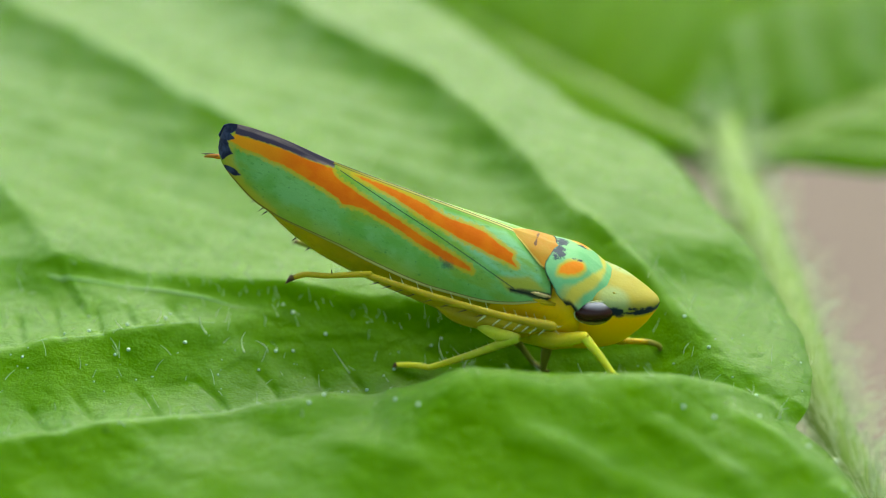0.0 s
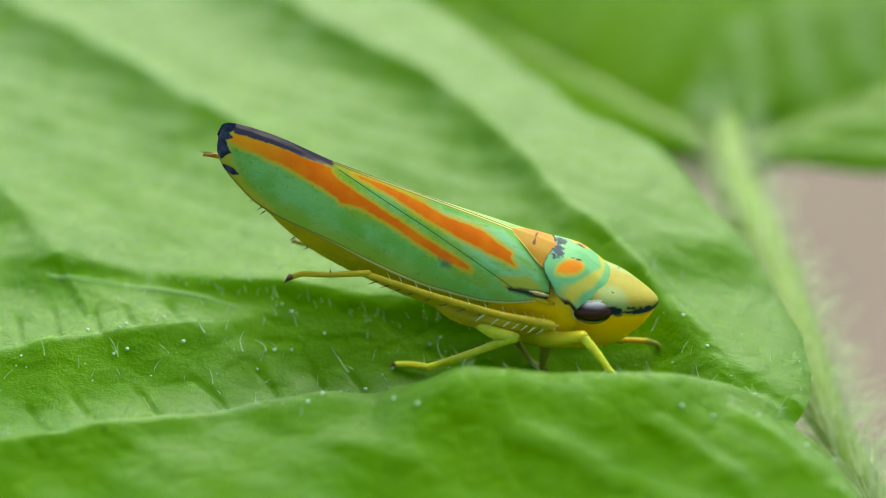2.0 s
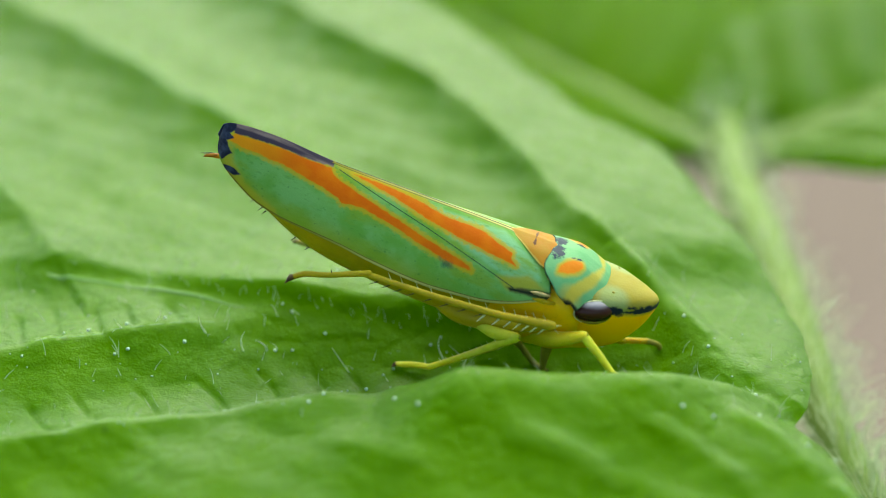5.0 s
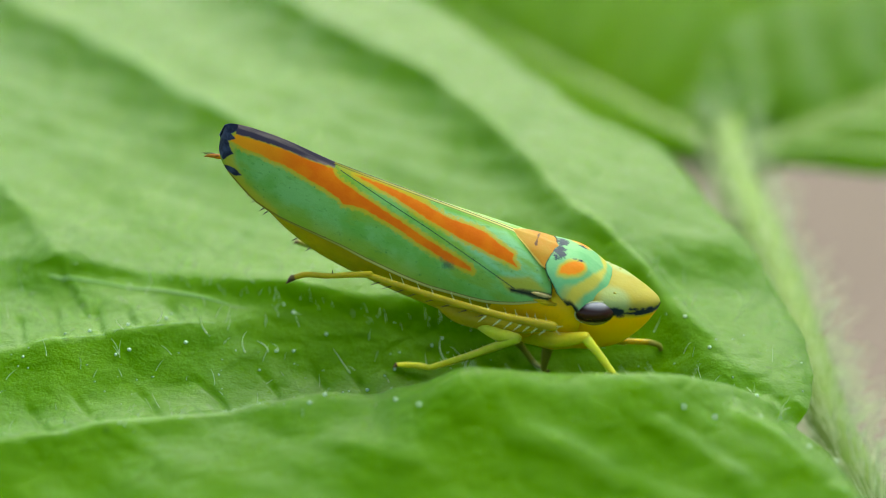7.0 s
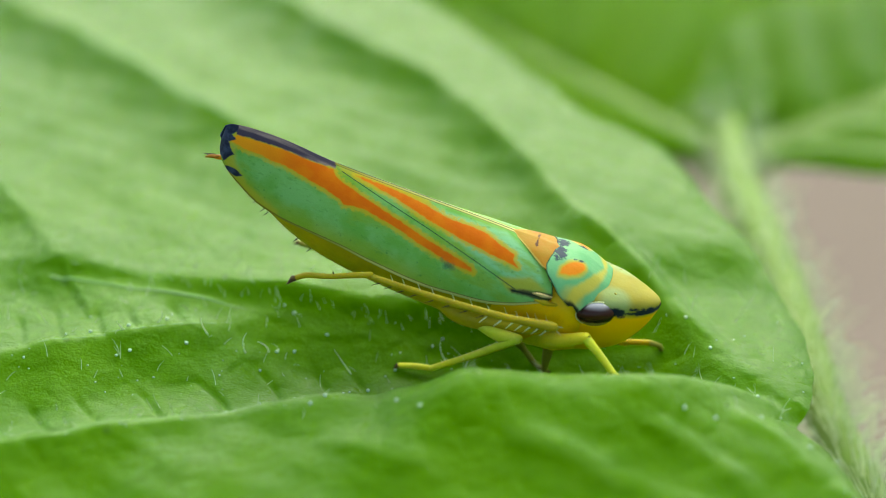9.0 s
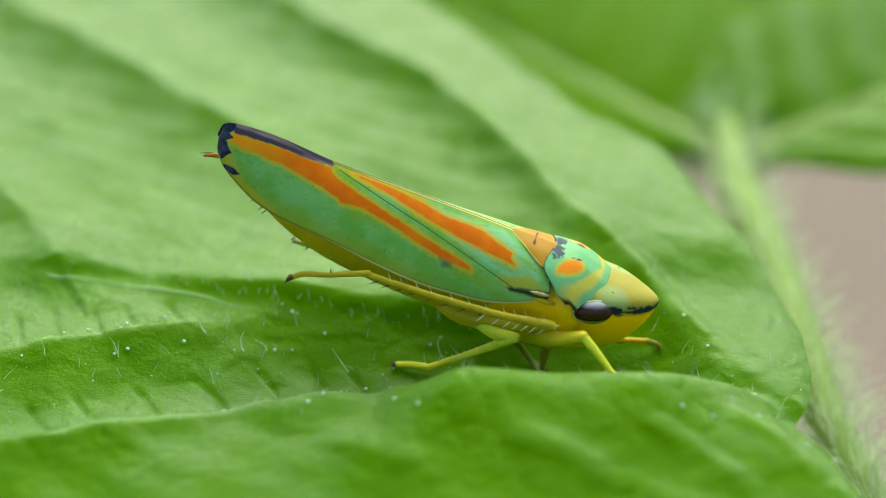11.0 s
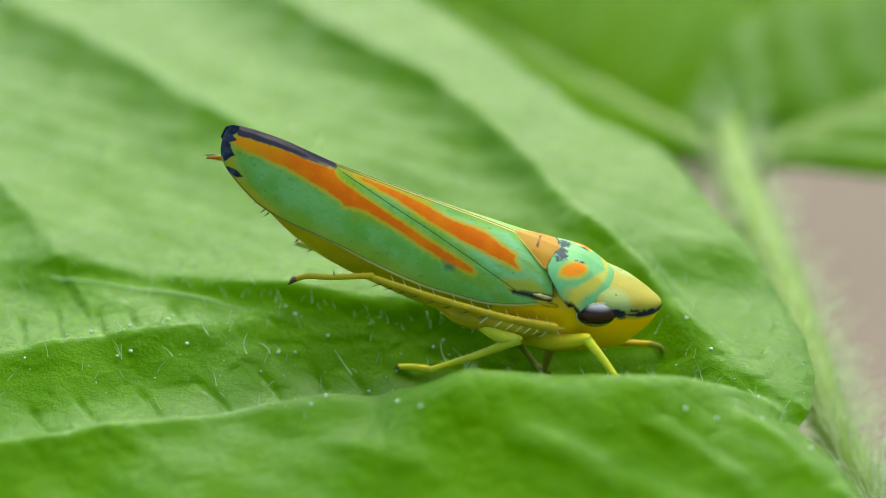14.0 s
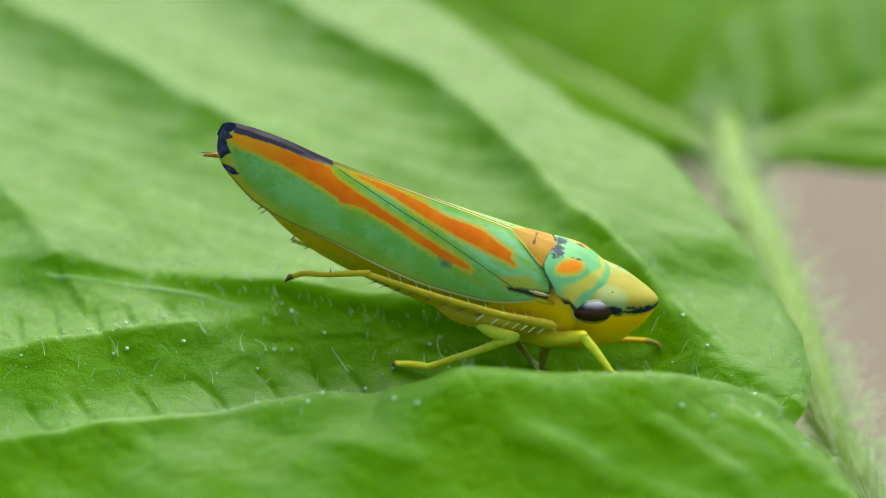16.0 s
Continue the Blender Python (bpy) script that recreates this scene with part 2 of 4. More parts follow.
# ---- mesh helpers (lengths in millimetres) ----
def curve(knots, x):
    """Smooth value at x through knots (x, y), with no overshoot."""
    k = np.asarray(knots, float)
    xs, ys = k[:, 0], k[:, 1]
    h, d = np.diff(xs), np.diff(ys) / np.diff(xs)
    s = np.zeros(len(xs))
    same = d[:-1] * d[1:] > 0
    s[1:-1][same] = 2 * d[:-1][same] * d[1:][same] / (d[:-1] + d[1:])[same]
    s[0], s[-1] = d[0], d[-1]
    x = np.clip(np.asarray(x, float), xs[0], xs[-1])
    i = np.clip(np.searchsorted(xs, x) - 1, 0, len(h) - 1)
    t = (x - xs[i]) / h[i]
    return ((1 + 2 * t) * (1 - t) ** 2 * ys[i] + t * (1 - t) ** 2 * h[i] * s[i] + t * t * (3 - 2 * t) * ys[i + 1]
            + t * t * (t - 1) * h[i] * s[i + 1])


def inside(polygon, x, y):
    """Signed distance to a polygon's outline, positive inside."""
    p = np.asarray(polygon, float)
    q = np.roll(p, -1, 0)
    x, y = np.asarray(x, float), np.asarray(y, float)
    best, odd = np.full(x.shape, 1e9), np.zeros(x.shape, bool)
    for (ax, ay), (bx, by) in zip(p, q):
        dx, dy = bx - ax, by - ay
        t = np.clip(((x - ax) * dx + (y - ay) * dy) / (dx * dx + dy * dy + 1e-12), 0, 1)
        best = np.minimum(best, np.hypot(x - ax - t * dx, y - ay - t * dy))
        if dy:
            odd ^= ((ay > y) != (by > y)) & (x < dx * (y - ay) / dy + ax)
    return np.where(odd, best, -best)


def near_line(points, x, y):
    """Distance to a polyline, the side of it (+1 left of its way) and how far along it (0 to 1)."""
    p = np.asarray(points, float)
    x, y = np.asarray(x, float), np.asarray(y, float)
    seg = np.hypot(*np.diff(p, axis=0).T)
    total, done = seg.sum(), 0.0
    best, side, along = np.full(x.shape, 1e9), np.ones(x.shape), np.zeros(x.shape)
    for (ax, ay), (bx, by), L in zip(p[:-1], p[1:], seg):
        dx, dy = bx - ax, by - ay
        t = np.clip(((x - ax) * dx + (y - ay) * dy) / (L * L), 0, 1)
        d = np.hypot(x - ax - t * dx, y - ay - t * dy)
        m = d < best
        best = np.where(m, d, best)
        side = np.where(m, np.sign(dx * (y - ay) - dy * (x - ax)), side)
        along = np.where(m, (done + t * L) / total, along)
        done += L
    return best, side, along


def link(name, verts, faces, material, parent=None, label="", attrs=None, smooth=True):
    me = bpy.data.meshes.new(name)
    me.from_pydata((np.asarray(verts, float) * MM).tolist(), [], faces if isinstance(faces, list) else faces.tolist())
    me.materials.append(material)
    if smooth:
        me.polygons.foreach_set("use_smooth", np.ones(len(me.polygons), bool))
    for key, values in (attrs or {}).items():
        a = me.attributes.new(key, "FLOAT", "POINT")
        a.data.foreach_set("value", np.asarray(values, np.float32).ravel())
    me.update()
    ob = new(name, me)
    ob.parent = parent
    return tagged(ob, label)


def grid_faces(n, m, wrap=False):
    """Quads of an n by m grid of points; wrap closes the second way."""
    i, j = np.meshgrid(np.arange(n - 1), np.arange(m if wrap else m - 1), indexing="ij")
    k = (j + 1) % m
    return np.stack([i * m + j, (i + 1) * m + j, (i + 1) * m + k, i * m + k], -1).reshape(-1, 4)


def smooth_path(points, n):
    p = np.asarray(points, float)
    t = np.arange(len(p))
    u = np.linspace(0, len(p) - 1, n)
    return np.stack([curve(np.stack([t, p[:, c]], 1), u) for c in range(p.shape[1])], 1)


def tube_data(points, radii, sides=10, flat=1.0):
    """Points and faces of a closed round bar along a path."""
    p, r = np.asarray(points, float), np.asarray(radii, float)
    tan = np.gradient(p, axis=0)
    tan /= np.linalg.norm(tan, axis=1)[:, None] + 1e-12
    ref = np.array([0.13, 0.21, 0.97]) if abs(tan[0][2]) < 0.9 else np.array([0.97, 0.2, 0.1])
    rings = []
    a = np.linspace(0, 2 * np.pi, sides, endpoint=False)
    for c, t, rr in zip(p, tan, r):
        u = np.cross(t, ref)
        u /= np.linalg.norm(u)
        w = np.cross(u, t)
        ref = w
        rings.append(c + rr * (np.cos(a)[:, None] * u + flat * np.sin(a)[:, None] * w))
    v = np.concatenate(rings + [p[:1] - tan[:1] * r[0] * 0.5, p[-1:] + tan[-1:] * r[-1] * 0.5])
    f = grid_faces(len(p), sides, True)[:, ::-1].tolist()
    n = len(p) * sides
    f += [[n, j, (j + 1) % sides] for j in range(sides)]
    f += [[n + 1, n - sides + (j + 1) % sides, n - sides + j] for j in range(sides)]
    return v, f


def tube(name, points, radii, material, parent=None, label="", n=18, sides=12, flat=1.0):
    path = smooth_path([(*q, r) for q, r in zip(points, np.broadcast_to(radii, len(points)))], n)
    caps = []
    for e, k in ((0, 1), (-1, -2)):
        d = path[e, :3] - path[k, :3]
        d /= np.linalg.norm(d) + 1e-12
        r = path[e, 3]
        caps.append([np.append(path[e, :3] + d * r * math.sin(a), r * math.cos(a)) for a in (0.5, 0.95, 1.3)])
    path = np.concatenate([caps[0][::-1], path, caps[1]])
    return link(name, *tube_data(path[:, :3], path[:, 3], sides, flat), material, parent, label)


def gather(pieces):
    """One mesh out of several lists of points and faces."""
    vs, fs, n = [], [], 0
    for v, f in pieces:
        vs.append(v)
        fs += [[i + n for i in q] for q in f]
        n += len(v)
    return np.concatenate(vs), fs


def ball_data(c, r, n=10):
    a, b = np.linspace(0.0, np.pi, n), np.linspace(0, 2 * np.pi, 2 * n, endpoint=False)
    A, B = np.meshgrid(a, b, indexing="ij")
    v = np.stack([np.sin(A) * np.cos(B), np.sin(A) * np.sin(B), np.cos(A)], -1).reshape(-1, 3)
    return np.asarray(c) + v * np.asarray(r), grid_faces(n, 2 * n, True).tolist()


# ---- ground far below, out of focus ----
def build_ground():
    n = 81
    g = np.linspace(-1, 1, n)
    g = 6000 * np.sign(g) * np.abs(g) ** 3.0
    x, y = np.meshgrid(g, g, indexing="ij")
    z = -46 + 0.6 * np.sin(x * 0.05) * np.cos(y * 0.06)
    ob = link("ground", np.stack([x, y, z], -1).reshape(-1, 3), grid_faces(n, n), GROUND)
    tagged(ob, "pinkish brown bare ground far below the leaf", "ground", kind="structure")


# ---- the leaf that the insect stands on ----
# raised folds along the veins: path, height, width of the tread side and of the steep side, height along the path
FOLDS = [
    ([(-12, 3.3), (-9.5, 2.84), (-7.62, 2.33), (-5.9, 1.96), (-4.2, 1.42), (-2.54, 1.15), (-0.9, 0.92), (0.8, 0.72), (2.6, 0.5), (4.0, 0.2)], 0.46, 2.4, 0.32,
     [(0, 0.25), (0.35, 0.4), (0.55, 0.9), (0.85, 1), (1, 0)]),
    ([(-12, -2.3), (-8.77, -1.2), (-7.19, -0.66), (-5.16, -0.03), (-4.13, 0.32), (-3.06, 0.6), (-1.6, 0.5)], 0.36, 0.9, 0.75, [(0, 1), (0.6, 1), (0.85, 0.3), (1, 0)]),
    ([(-12, -5.7), (-8.15, -4.39), (-6.21, -3.77), (-4.8, -3.26), (-3.34, -2.91), (-2.25, -2.73), (-0.65, -2.4)], 0.50, 0.8, 0.7, [(0, 1), (0.5, 1), (0.8, 0.75), (1, 0.15)]),
    ([(-14, 18.8), (-10.51, 14.66), (-8.68, 12.79), (-7.09, 11.03), (-5.86, 9.51), (-5.01, 8.7), (-2.73, 6.45), (-1.5, 4.5)], 0.47, 2.2, 0.75, [(0, 1), (0.7, 1), (1, 0)]),
    ([(-8, 20.5), (-5.33, 16.85), (-1.95, 12.3), (-0.32, 10.41), (0.71, 8.5), (1.66, 6.45), (2.62, 3.96), (3.64, 2.12), (4.45, 0.2), (5.3, -1.5), (6.0, -2.9)], 0.75, 2.6, 0.6,
     [(0, 0.6), (0.45, 0.75), (0.78, 0.9), (0.90, 0.55), (1, 0)]),
    ([(-13, 11), (-10.4, 6.91), (-9.42, 5.61), (-8.41, 3.9), (-7.68, 2.4)], 0.38, 1.3, 0.45, [(0, 1), (1, 0.6)]),
]
# thin raised veins on the near lobe
LOBE_VEINS = [[(3.22, -4.24), (3.98, -4.51), (4.7, -5.02), (5.31, -5.52)], [(0.91, -4.53), (1.85, -5.02), (2.57, -5.51), (3.01, -5.92)],
              [(4.96, -3.48), (5.61, -3.9), (6.11, -4.61), (6.32, -5.16)], [(-2.18, -4.0), (-0.99, -4.76), (0.15, -5.46)]]
# small side veins, sunk a little
CREASES = [[(-7.54, -2.14), (-7.2, -2.8), (-6.62, -3.8)], [(-6.77, -1.86), (-6.47, -2.35), (-5.9, -3.3)], [(-5.68, -1.56), (-5.38, -1.95), (-4.9, -3.0)],
           [(-4.64, -1.2), (-4.23, -1.65), (-3.6, -2.85)], [(-3.51, -0.8), (-3.18, -1.2), (-2.65, -2.6)], [(-2.47, -0.58), (-2.2, -1.0), (-1.8, -2.4)],
           [(-1.89, -0.36), (-1.6, -0.8), (-1.2, -2.2)], [(-8.16, 0.57), (-7.96, -0.18), (-7.8, -0.82)], [(-7.53, 0.99), (-7.34, 0.17), (-7.1, -0.62)],
           [(-6.72, 0.74), (-6.56, 0.17), (-6.38, -0.40)], [(-6.1, 0.77), (-5.93, 0.18), (-5.78, -0.22)], [(-5.3, 0.9), (-5.1, 0.5), (-4.95, 0.1)],
           [(6.18, -0.13), (6.15, -1.01), (6.1, -1.81)], [(6.54, -0.17), (6.53, -0.93), (6.37, -1.73)],
           [(-8.3, -2.5), (-7.9, -3.3), (-7.3, -4.1)]]
VALLEY = [(-7.9, 2.05), (-7.66, 1.92), (-6.45, 1.57), (-4.86, 1.15), (-3.95, 0.80), (-2.85, 0.57), (-1.76, 0.42), (-0.26, 0.2), (2.0, -0.1), (4.2, -0.4)]
TROUGH = [(-11, -3.6), (-8, -2.95), (-5, -2.4), (-3.5, -2.0), (-2, -1.55), (-0.8, -1.2), (0.5, -1.2), (2, -1.3), (4.2, -1.3), (5.8, -1.8)]
HUMP_Y = [(-9, -3.2), (-3.82, -3.20), (-2.21, -3.30), (-0.92, -3.40), (-0.23, -3.50), (0.45, -3.50), (1.61, -3.50), (3.08, -3.40), (4.09, -3.10), (5.15, -2.75), (5.79, -2.70), (6.21, -2.70), (7.2, -4.6)]
HUMP_Z = [(-9, 0.0), (-6, 0.05), (-3.82, 0.12), (-2.21, 0.38), (-1.25, 0.52), (-0.80, 0.80), (-0.23, 1.12), (0.45, 1.36), (1.61, 1.34), (3.08, 1.37), (4.09, 1.13), (5.15, 0.67), (5.79, 0.30), (6.21, 0.06), (7.2, 0.1)]
LOBE_Z = [(-9, 0.1), (-6, 0.25), (-3, 0.55), (0, 0.95), (2.5, 1.15), (5, 0.82), (6.2, 0.72), (7.2, 0.62), (9, 0.2)]
BEHIND = [(1.8, 1.0), (3.2, 0.7), (4.4, 0.45), (7, 0.4)]
MARGIN = [(-13, 9.0), (-8, 7.8), (-6, 7.25), (-4.6, 6.99), (-3.6, 6.68), (-2.95, 6.30), (-2.3, 6.60), (-0.99, 6.86), (0.29, 6.90), (1.54, 6.70), (4.25, 5.93), (7.78, 4.78), (9.1, 3.42),
          (11.04, 2.34), (13.28, 1.19), (15.0, 0.23), (18, -2.0), (24, -8), (30, -16)]


def leaf_height(x, y):
    """Height of the leaf's upper face over the plan, and how near a vein lies."""
    x, y = np.asarray(x, float), np.asarray(y, float)
    z, vein = np.zeros(x.shape), np.zeros(x.shape)
    for k, (path, h, tread, riser, rise) in enumerate(FOLDS):
        d, side, along = near_line(smooth_path(path, 60), x, y)
        w = np.where(side > 0, tread, riser)
        soft = np.sqrt(d * d + 0.12 ** 2) - 0.12
        z += h * curve(rise, along) * np.exp(-soft / w)
        vein = np.maximum(vein, np.exp(-(d / 0.10) ** 2) * np.clip(curve(rise, along), 0, 1) * (0.8 if k else 0.0))
    for path in LOBE_VEINS:
        d, side, along = near_line(smooth_path(path, 30), x, y)
        z += 0.10 * np.exp(-(d / 0.28) ** 2) * np.clip(6 * along * (1 - along), 0, 1)
        vein = np.maximum(vein, 0.5 * np.exp(-(d / 0.09) ** 2) * np.clip(6 * along * (1 - along), 0, 1))
    for path in CREASES:
        d, side, along = near_line(smooth_path(path, 24), x, y)
        z -= (0.06 * np.exp(-(d / 0.05) ** 2) + 0.025 * np.exp(-(d / 0.2) ** 2)) * np.clip(6 * along * (1 - along) + 0.3, 0, 1) * (0.4 if path[0][0] > 5 else 1)
    d, side, along = near_line(smooth_path(VALLEY, 50), x, y)
    vein = np.maximum(vein, np.exp(-(d / 0.09) ** 2) * curve([(0, 0.8), (0.35, 1), (0.5, 0.3), (1, 0)], along))
    d, side, along = near_line(smooth_path(TROUGH, 50), x, y)
    deep = curve([(-11, 0.05), (-8, 0.15), (-4, 0.42), (-2, 0.58), (-0.8, 0.6), (0.5, 0.68), (2, 0.74), (4, 0.54), (5.2, 0.08), (7, 0.0)], x)
    far, beyond, _w = near_line(smooth_path(FOLDS[4][0], 60), x, y)
    deep = deep * np.where(beyond > 0, np.exp(-(far / 0.3) ** 2), 1)
    z -= deep * np.exp(-0.5 * (d / np.where(side > 0, 1.3, 0.65)) ** 2)
    dy = y - curve(HUMP_Y, x)
    near = np.exp(-(dy / 1.3) ** 2)
    lobe = curve(HUMP_Z, x) * near + curve(LOBE_Z, x) * (1 - near)
    z += np.where(dy > 0, curve(HUMP_Z, x) * np.exp(-0.5 * (dy / curve(BEHIND, x)) ** 2), lobe / (1 + (dy / 2.8) ** 2))
    z += 0.05 * np.sin(x * 1.9 + 0.6 * np.sin(y * 1.1)) * np.sin(y * 1.6 + 0.8 * np.sin(x * 0.9)) + 0.02 * np.sin(x * 4.3 + y * 2.1) * np.sin(y * 3.7 - x)
    # the sharp drop behind the lobe towards its tip
    z -= curve([(2.6, 0), (3.8, 0.2), (4.5, 0.18), (5.4, 0.15), (6.3, 0.0), (7.2, 0.0)], x) * np.exp(-((dy - 0.55) / 0.38) ** 2)
    # the even panel between the last fold and the margin
    panel = 0.13 - 0.10 * (x - 6.4) - 0.045 * (y + 2.6)
    ease = lambda v: np.clip(v, 0, 1) ** 2 * (3 - 2 * np.clip(v, 0, 1))
    w = np.where(beyond > 0, ease(far / 0.7), 0) * ease((3.4 - y) / 2.0) * ease((dy - 0.12) / 0.45)
    z = z * (1 - w) + panel * w
    return z, vein


def leaf_top(x, y):
    """Height of the leaf with its turned-down rim."""
    x, y = np.asarray(x, float), np.asarray(y, float)
    return leaf_height(x, y)[0] - 0.16 * np.exp(-np.maximum(curve(MARGIN, y) - x, 0) / 0.3)


def build_leaf():
    leaf = new("leaf")
    tagged(leaf, "large bright green hairy leaf with folded veins carrying the insect", "leaf")
    ny, nx = 380, 380
    s = np.linspace(0, 1, ny)
    ys = -12.5 + 16.5 * s ** 1.0 + 24.0 * np.clip(s - 0.35, 0, 1) ** 2 / 0.65 ** 2 * 0.95
    e = curve(MARGIN, ys) + 0.02 * np.sin(ys * 7.1) * np.cos(ys * 2.3)
    u = np.linspace(0, 1, nx)
    u = 1 - (1 - u) ** 1.25
    left = -10.5 - 0.38 * (ys + 12.5)
    X = left[:, None] + (e - left)[:, None] * u[None, :]
    Y = np.repeat(ys[:, None], nx, 1)
    Z, vein = leaf_height(X, Y)
    to_rim = np.maximum(e[:, None] - X, 0)
    Z -= 0.16 * np.exp(-to_rim / 0.3)
    blade = link("blade", np.stack([X, Y, Z], -1).reshape(-1, 3), grid_faces(ny, nx)[:, ::-1], LEAF, leaf, attrs={"vein": vein})
    thick = blade.modifiers.new("thickness", "SOLIDIFY")
    thick.thickness, thick.offset = 0.13 * MM, -1
    for (path, *_), thick in zip(FOLDS[1:], (0.045, 0.05, 0.08, 0.03, 0.05)):
        p = smooth_path(path[1:-1], 90)
        z, _v = leaf_height(p[:, 0], p[:, 1])
        r = thick * np.clip(6 * np.linspace(0, 1, 90) * (1 - np.linspace(0, 1, 90)), 0.05, 1)
        link("vein", *tube_data(np.column_stack([p, z - 0.045]), r, 8), VEIN, leaf, "pale green raised vein")
    p = smooth_path(VALLEY[:-1], 60)
    z, _v = leaf_height(p[:, 0], p[:, 1])
    link("vein", *tube_data(np.column_stack([p, z - 0.03]), 0.055 * np.clip(np.minimum(7 * np.linspace(0, 1, 60) + 0.1, 2.0 - np.linspace(0, 2.7, 60)), 0.05, 1), 8), VEIN, leaf, "pale green raised vein")
    return leaf


def hair_data(root, tip, bend, r=0.012, sides=5):
    root, tip = np.asarray(root, float), np.asarray(tip, float)
    mid = (root + tip) / 2 + np.asarray(bend, float)
    t = np.linspace(0, 1, 8)[:, None]
    p = (1 - t) ** 2 * root + 2 * t * (1 - t) * mid + t * t * tip
    return tube_data(p, np.linspace(r, r * 0.25, 8), sides)


GLANDS = [(6.27, -4.23), (6.83, -3.97), (4.67, -3.87), (5.51, -3.56), (4.13, -3.84), (-0.82, -3.38), (-0.41, -3.82), (-2.34, -3.07), (5.66, -2.2), (-5.85, -0.72), (-4.83, -0.41), (-5.93, -0.16), (-5.25, 0.15), (-2.87, 0.65), (-2.09, -2.84), (-1.41, -1.07), (-6.64, -0.27), (-3.15, -0.26), (4.96, -0.76), (4.59, 0.15)]


def build_leaf_hairs():
    rng = random.Random(4)
    # hairs that stand near the insect: root in the plan, lean, length
    roots = [(-4.45, -0.1, -0.1, 0.42), (-3.72, -0.45, 0.05, 0.5), (-1.75, -0.5, -0.3, 0.6), (0.05, -0.2, -0.1, 0.55), (0.42, -0.4, 0.2, 0.5), (1.12, -1.3, -0.05, 0.4),
             (1.3, -1.3, 0.25, 0.35), (-3.3, -0.3, -0.2, 0.3), (-5.4, 0.0, 0.1, 0.3), (2.4, -1.2, -0.2, 0.3), (2.95, -0.7, 0.2, 0.35), (-6.0, -0.3, -0.1, 0.25)]
    pieces = []
    for x, y, lean, L in roots:
        z = float(leaf_top(x, y))
        pieces.append(hair_data((x, y, z - 0.02), (x + lean, y - 0.1, z + L), (rng.uniform(-.16, .16), 0, 0.05), 0.016))
    for i in range(40):
        x = -5.6 + 0.21 * i + rng.uniform(-0.12, 0.12)
        y = float(curve([(-5.6, 1.65), (-4.5, 1.3), (-2.5, 0.85), (0.8, 0.4), (2.6, 0.2)], x)) + rng.uniform(-0.15, 0.05)
        z = float(leaf_top(x, y))
        pieces.append(hair_data((x, y, z - 0.02), (x + rng.uniform(-.1, .1), y - 0.15, z + rng.uniform(0.2, 0.4)), (rng.uniform(-.05, .05), 0, 0.05), 0.006))
    for _ in range(190):
        x, y = rng.uniform(-8.5, 6.2), rng.uniform(-3.5, 2.2)
        z = float(leaf_top(x, y))
        L = rng.uniform(0.1, 0.32)
        pieces.append(hair_data((x, y, z - 0.01), (x + rng.uniform(-.2, .2), y + rng.uniform(-.2, .2), z + L), (rng.uniform(-.05, .05), 0, 0.04), 0.006, 4))
    ob = link("leaf_hairs", *gather(pieces), HAIR)
    tagged(ob, "sparse fine pale hairs standing on the leaf", "leaf hair", kind="stuff")
    pieces = []
    for x, y in GLANDS:
        z = float(leaf_top(x, y))
        pieces.append(ball_data((x, y, z + 0.015), (0.036, 0.036, 0.032), 7))
    for _ in range(28):
        x, y = rng.uniform(-8.5, 2.6), rng.choice([rng.uniform(-3.2, 2.0), rng.uniform(-2.0, 1.0)])
        if x > float(curve(MARGIN, y)) - 0.15:
            continue
        z, r = float(leaf_top(x, y)), rng.uniform(0.012, 0.030)
        pieces.append(ball_data((x, y, z + r * 0.5), (r, r, r * 0.9), 6))
    for _ in range(110):
        x = rng.uniform(-8.5, 5.8)
        y = float(curve(TROUGH, x)) + rng.uniform(-1.4, 2.2)
        z, r = float(leaf_top(x, y)), rng.uniform(0.006, 0.015)
        pieces.append(ball_data((x, y, z + r * 0.5), (r * rng.uniform(1, 2.2), r, r * 0.8), 5))
    for i in range(6):
        y = -5.0 + 1.1 * i + rng.uniform(-0.4, 0.4)
        x = float(curve(MARGIN, y)) - rng.uniform(0.15, 0.6)
        z, r = float(leaf_top(x, y)), rng.uniform(0.018, 0.032)
        pieces.append(ball_data((x, y, z + r * 0.2), (r, r, r), 6))
    ob = link("leaf_glands", *gather(pieces), GLOB)
    tagged(ob, "tiny whitish gland droplets dotted over the leaf", "leaf gland", kind="stuff")


# ---- the plant behind: stem and its leaves ----
STEM_PATH = [(8.87, -1.74, -4.11), (8.31, -0.28, -3.59), (7.85, 1.74, -3.09), (7.64, 4.23, -2.77), (7.41, 7.74, -2.7), (7.22, 11.09, -2.9), (7.35, 14.45, -3.07), (7.6, 16.6, -3.35), (7.95, 18.8, -3.8), (8.4, 21.0, -4.4)]


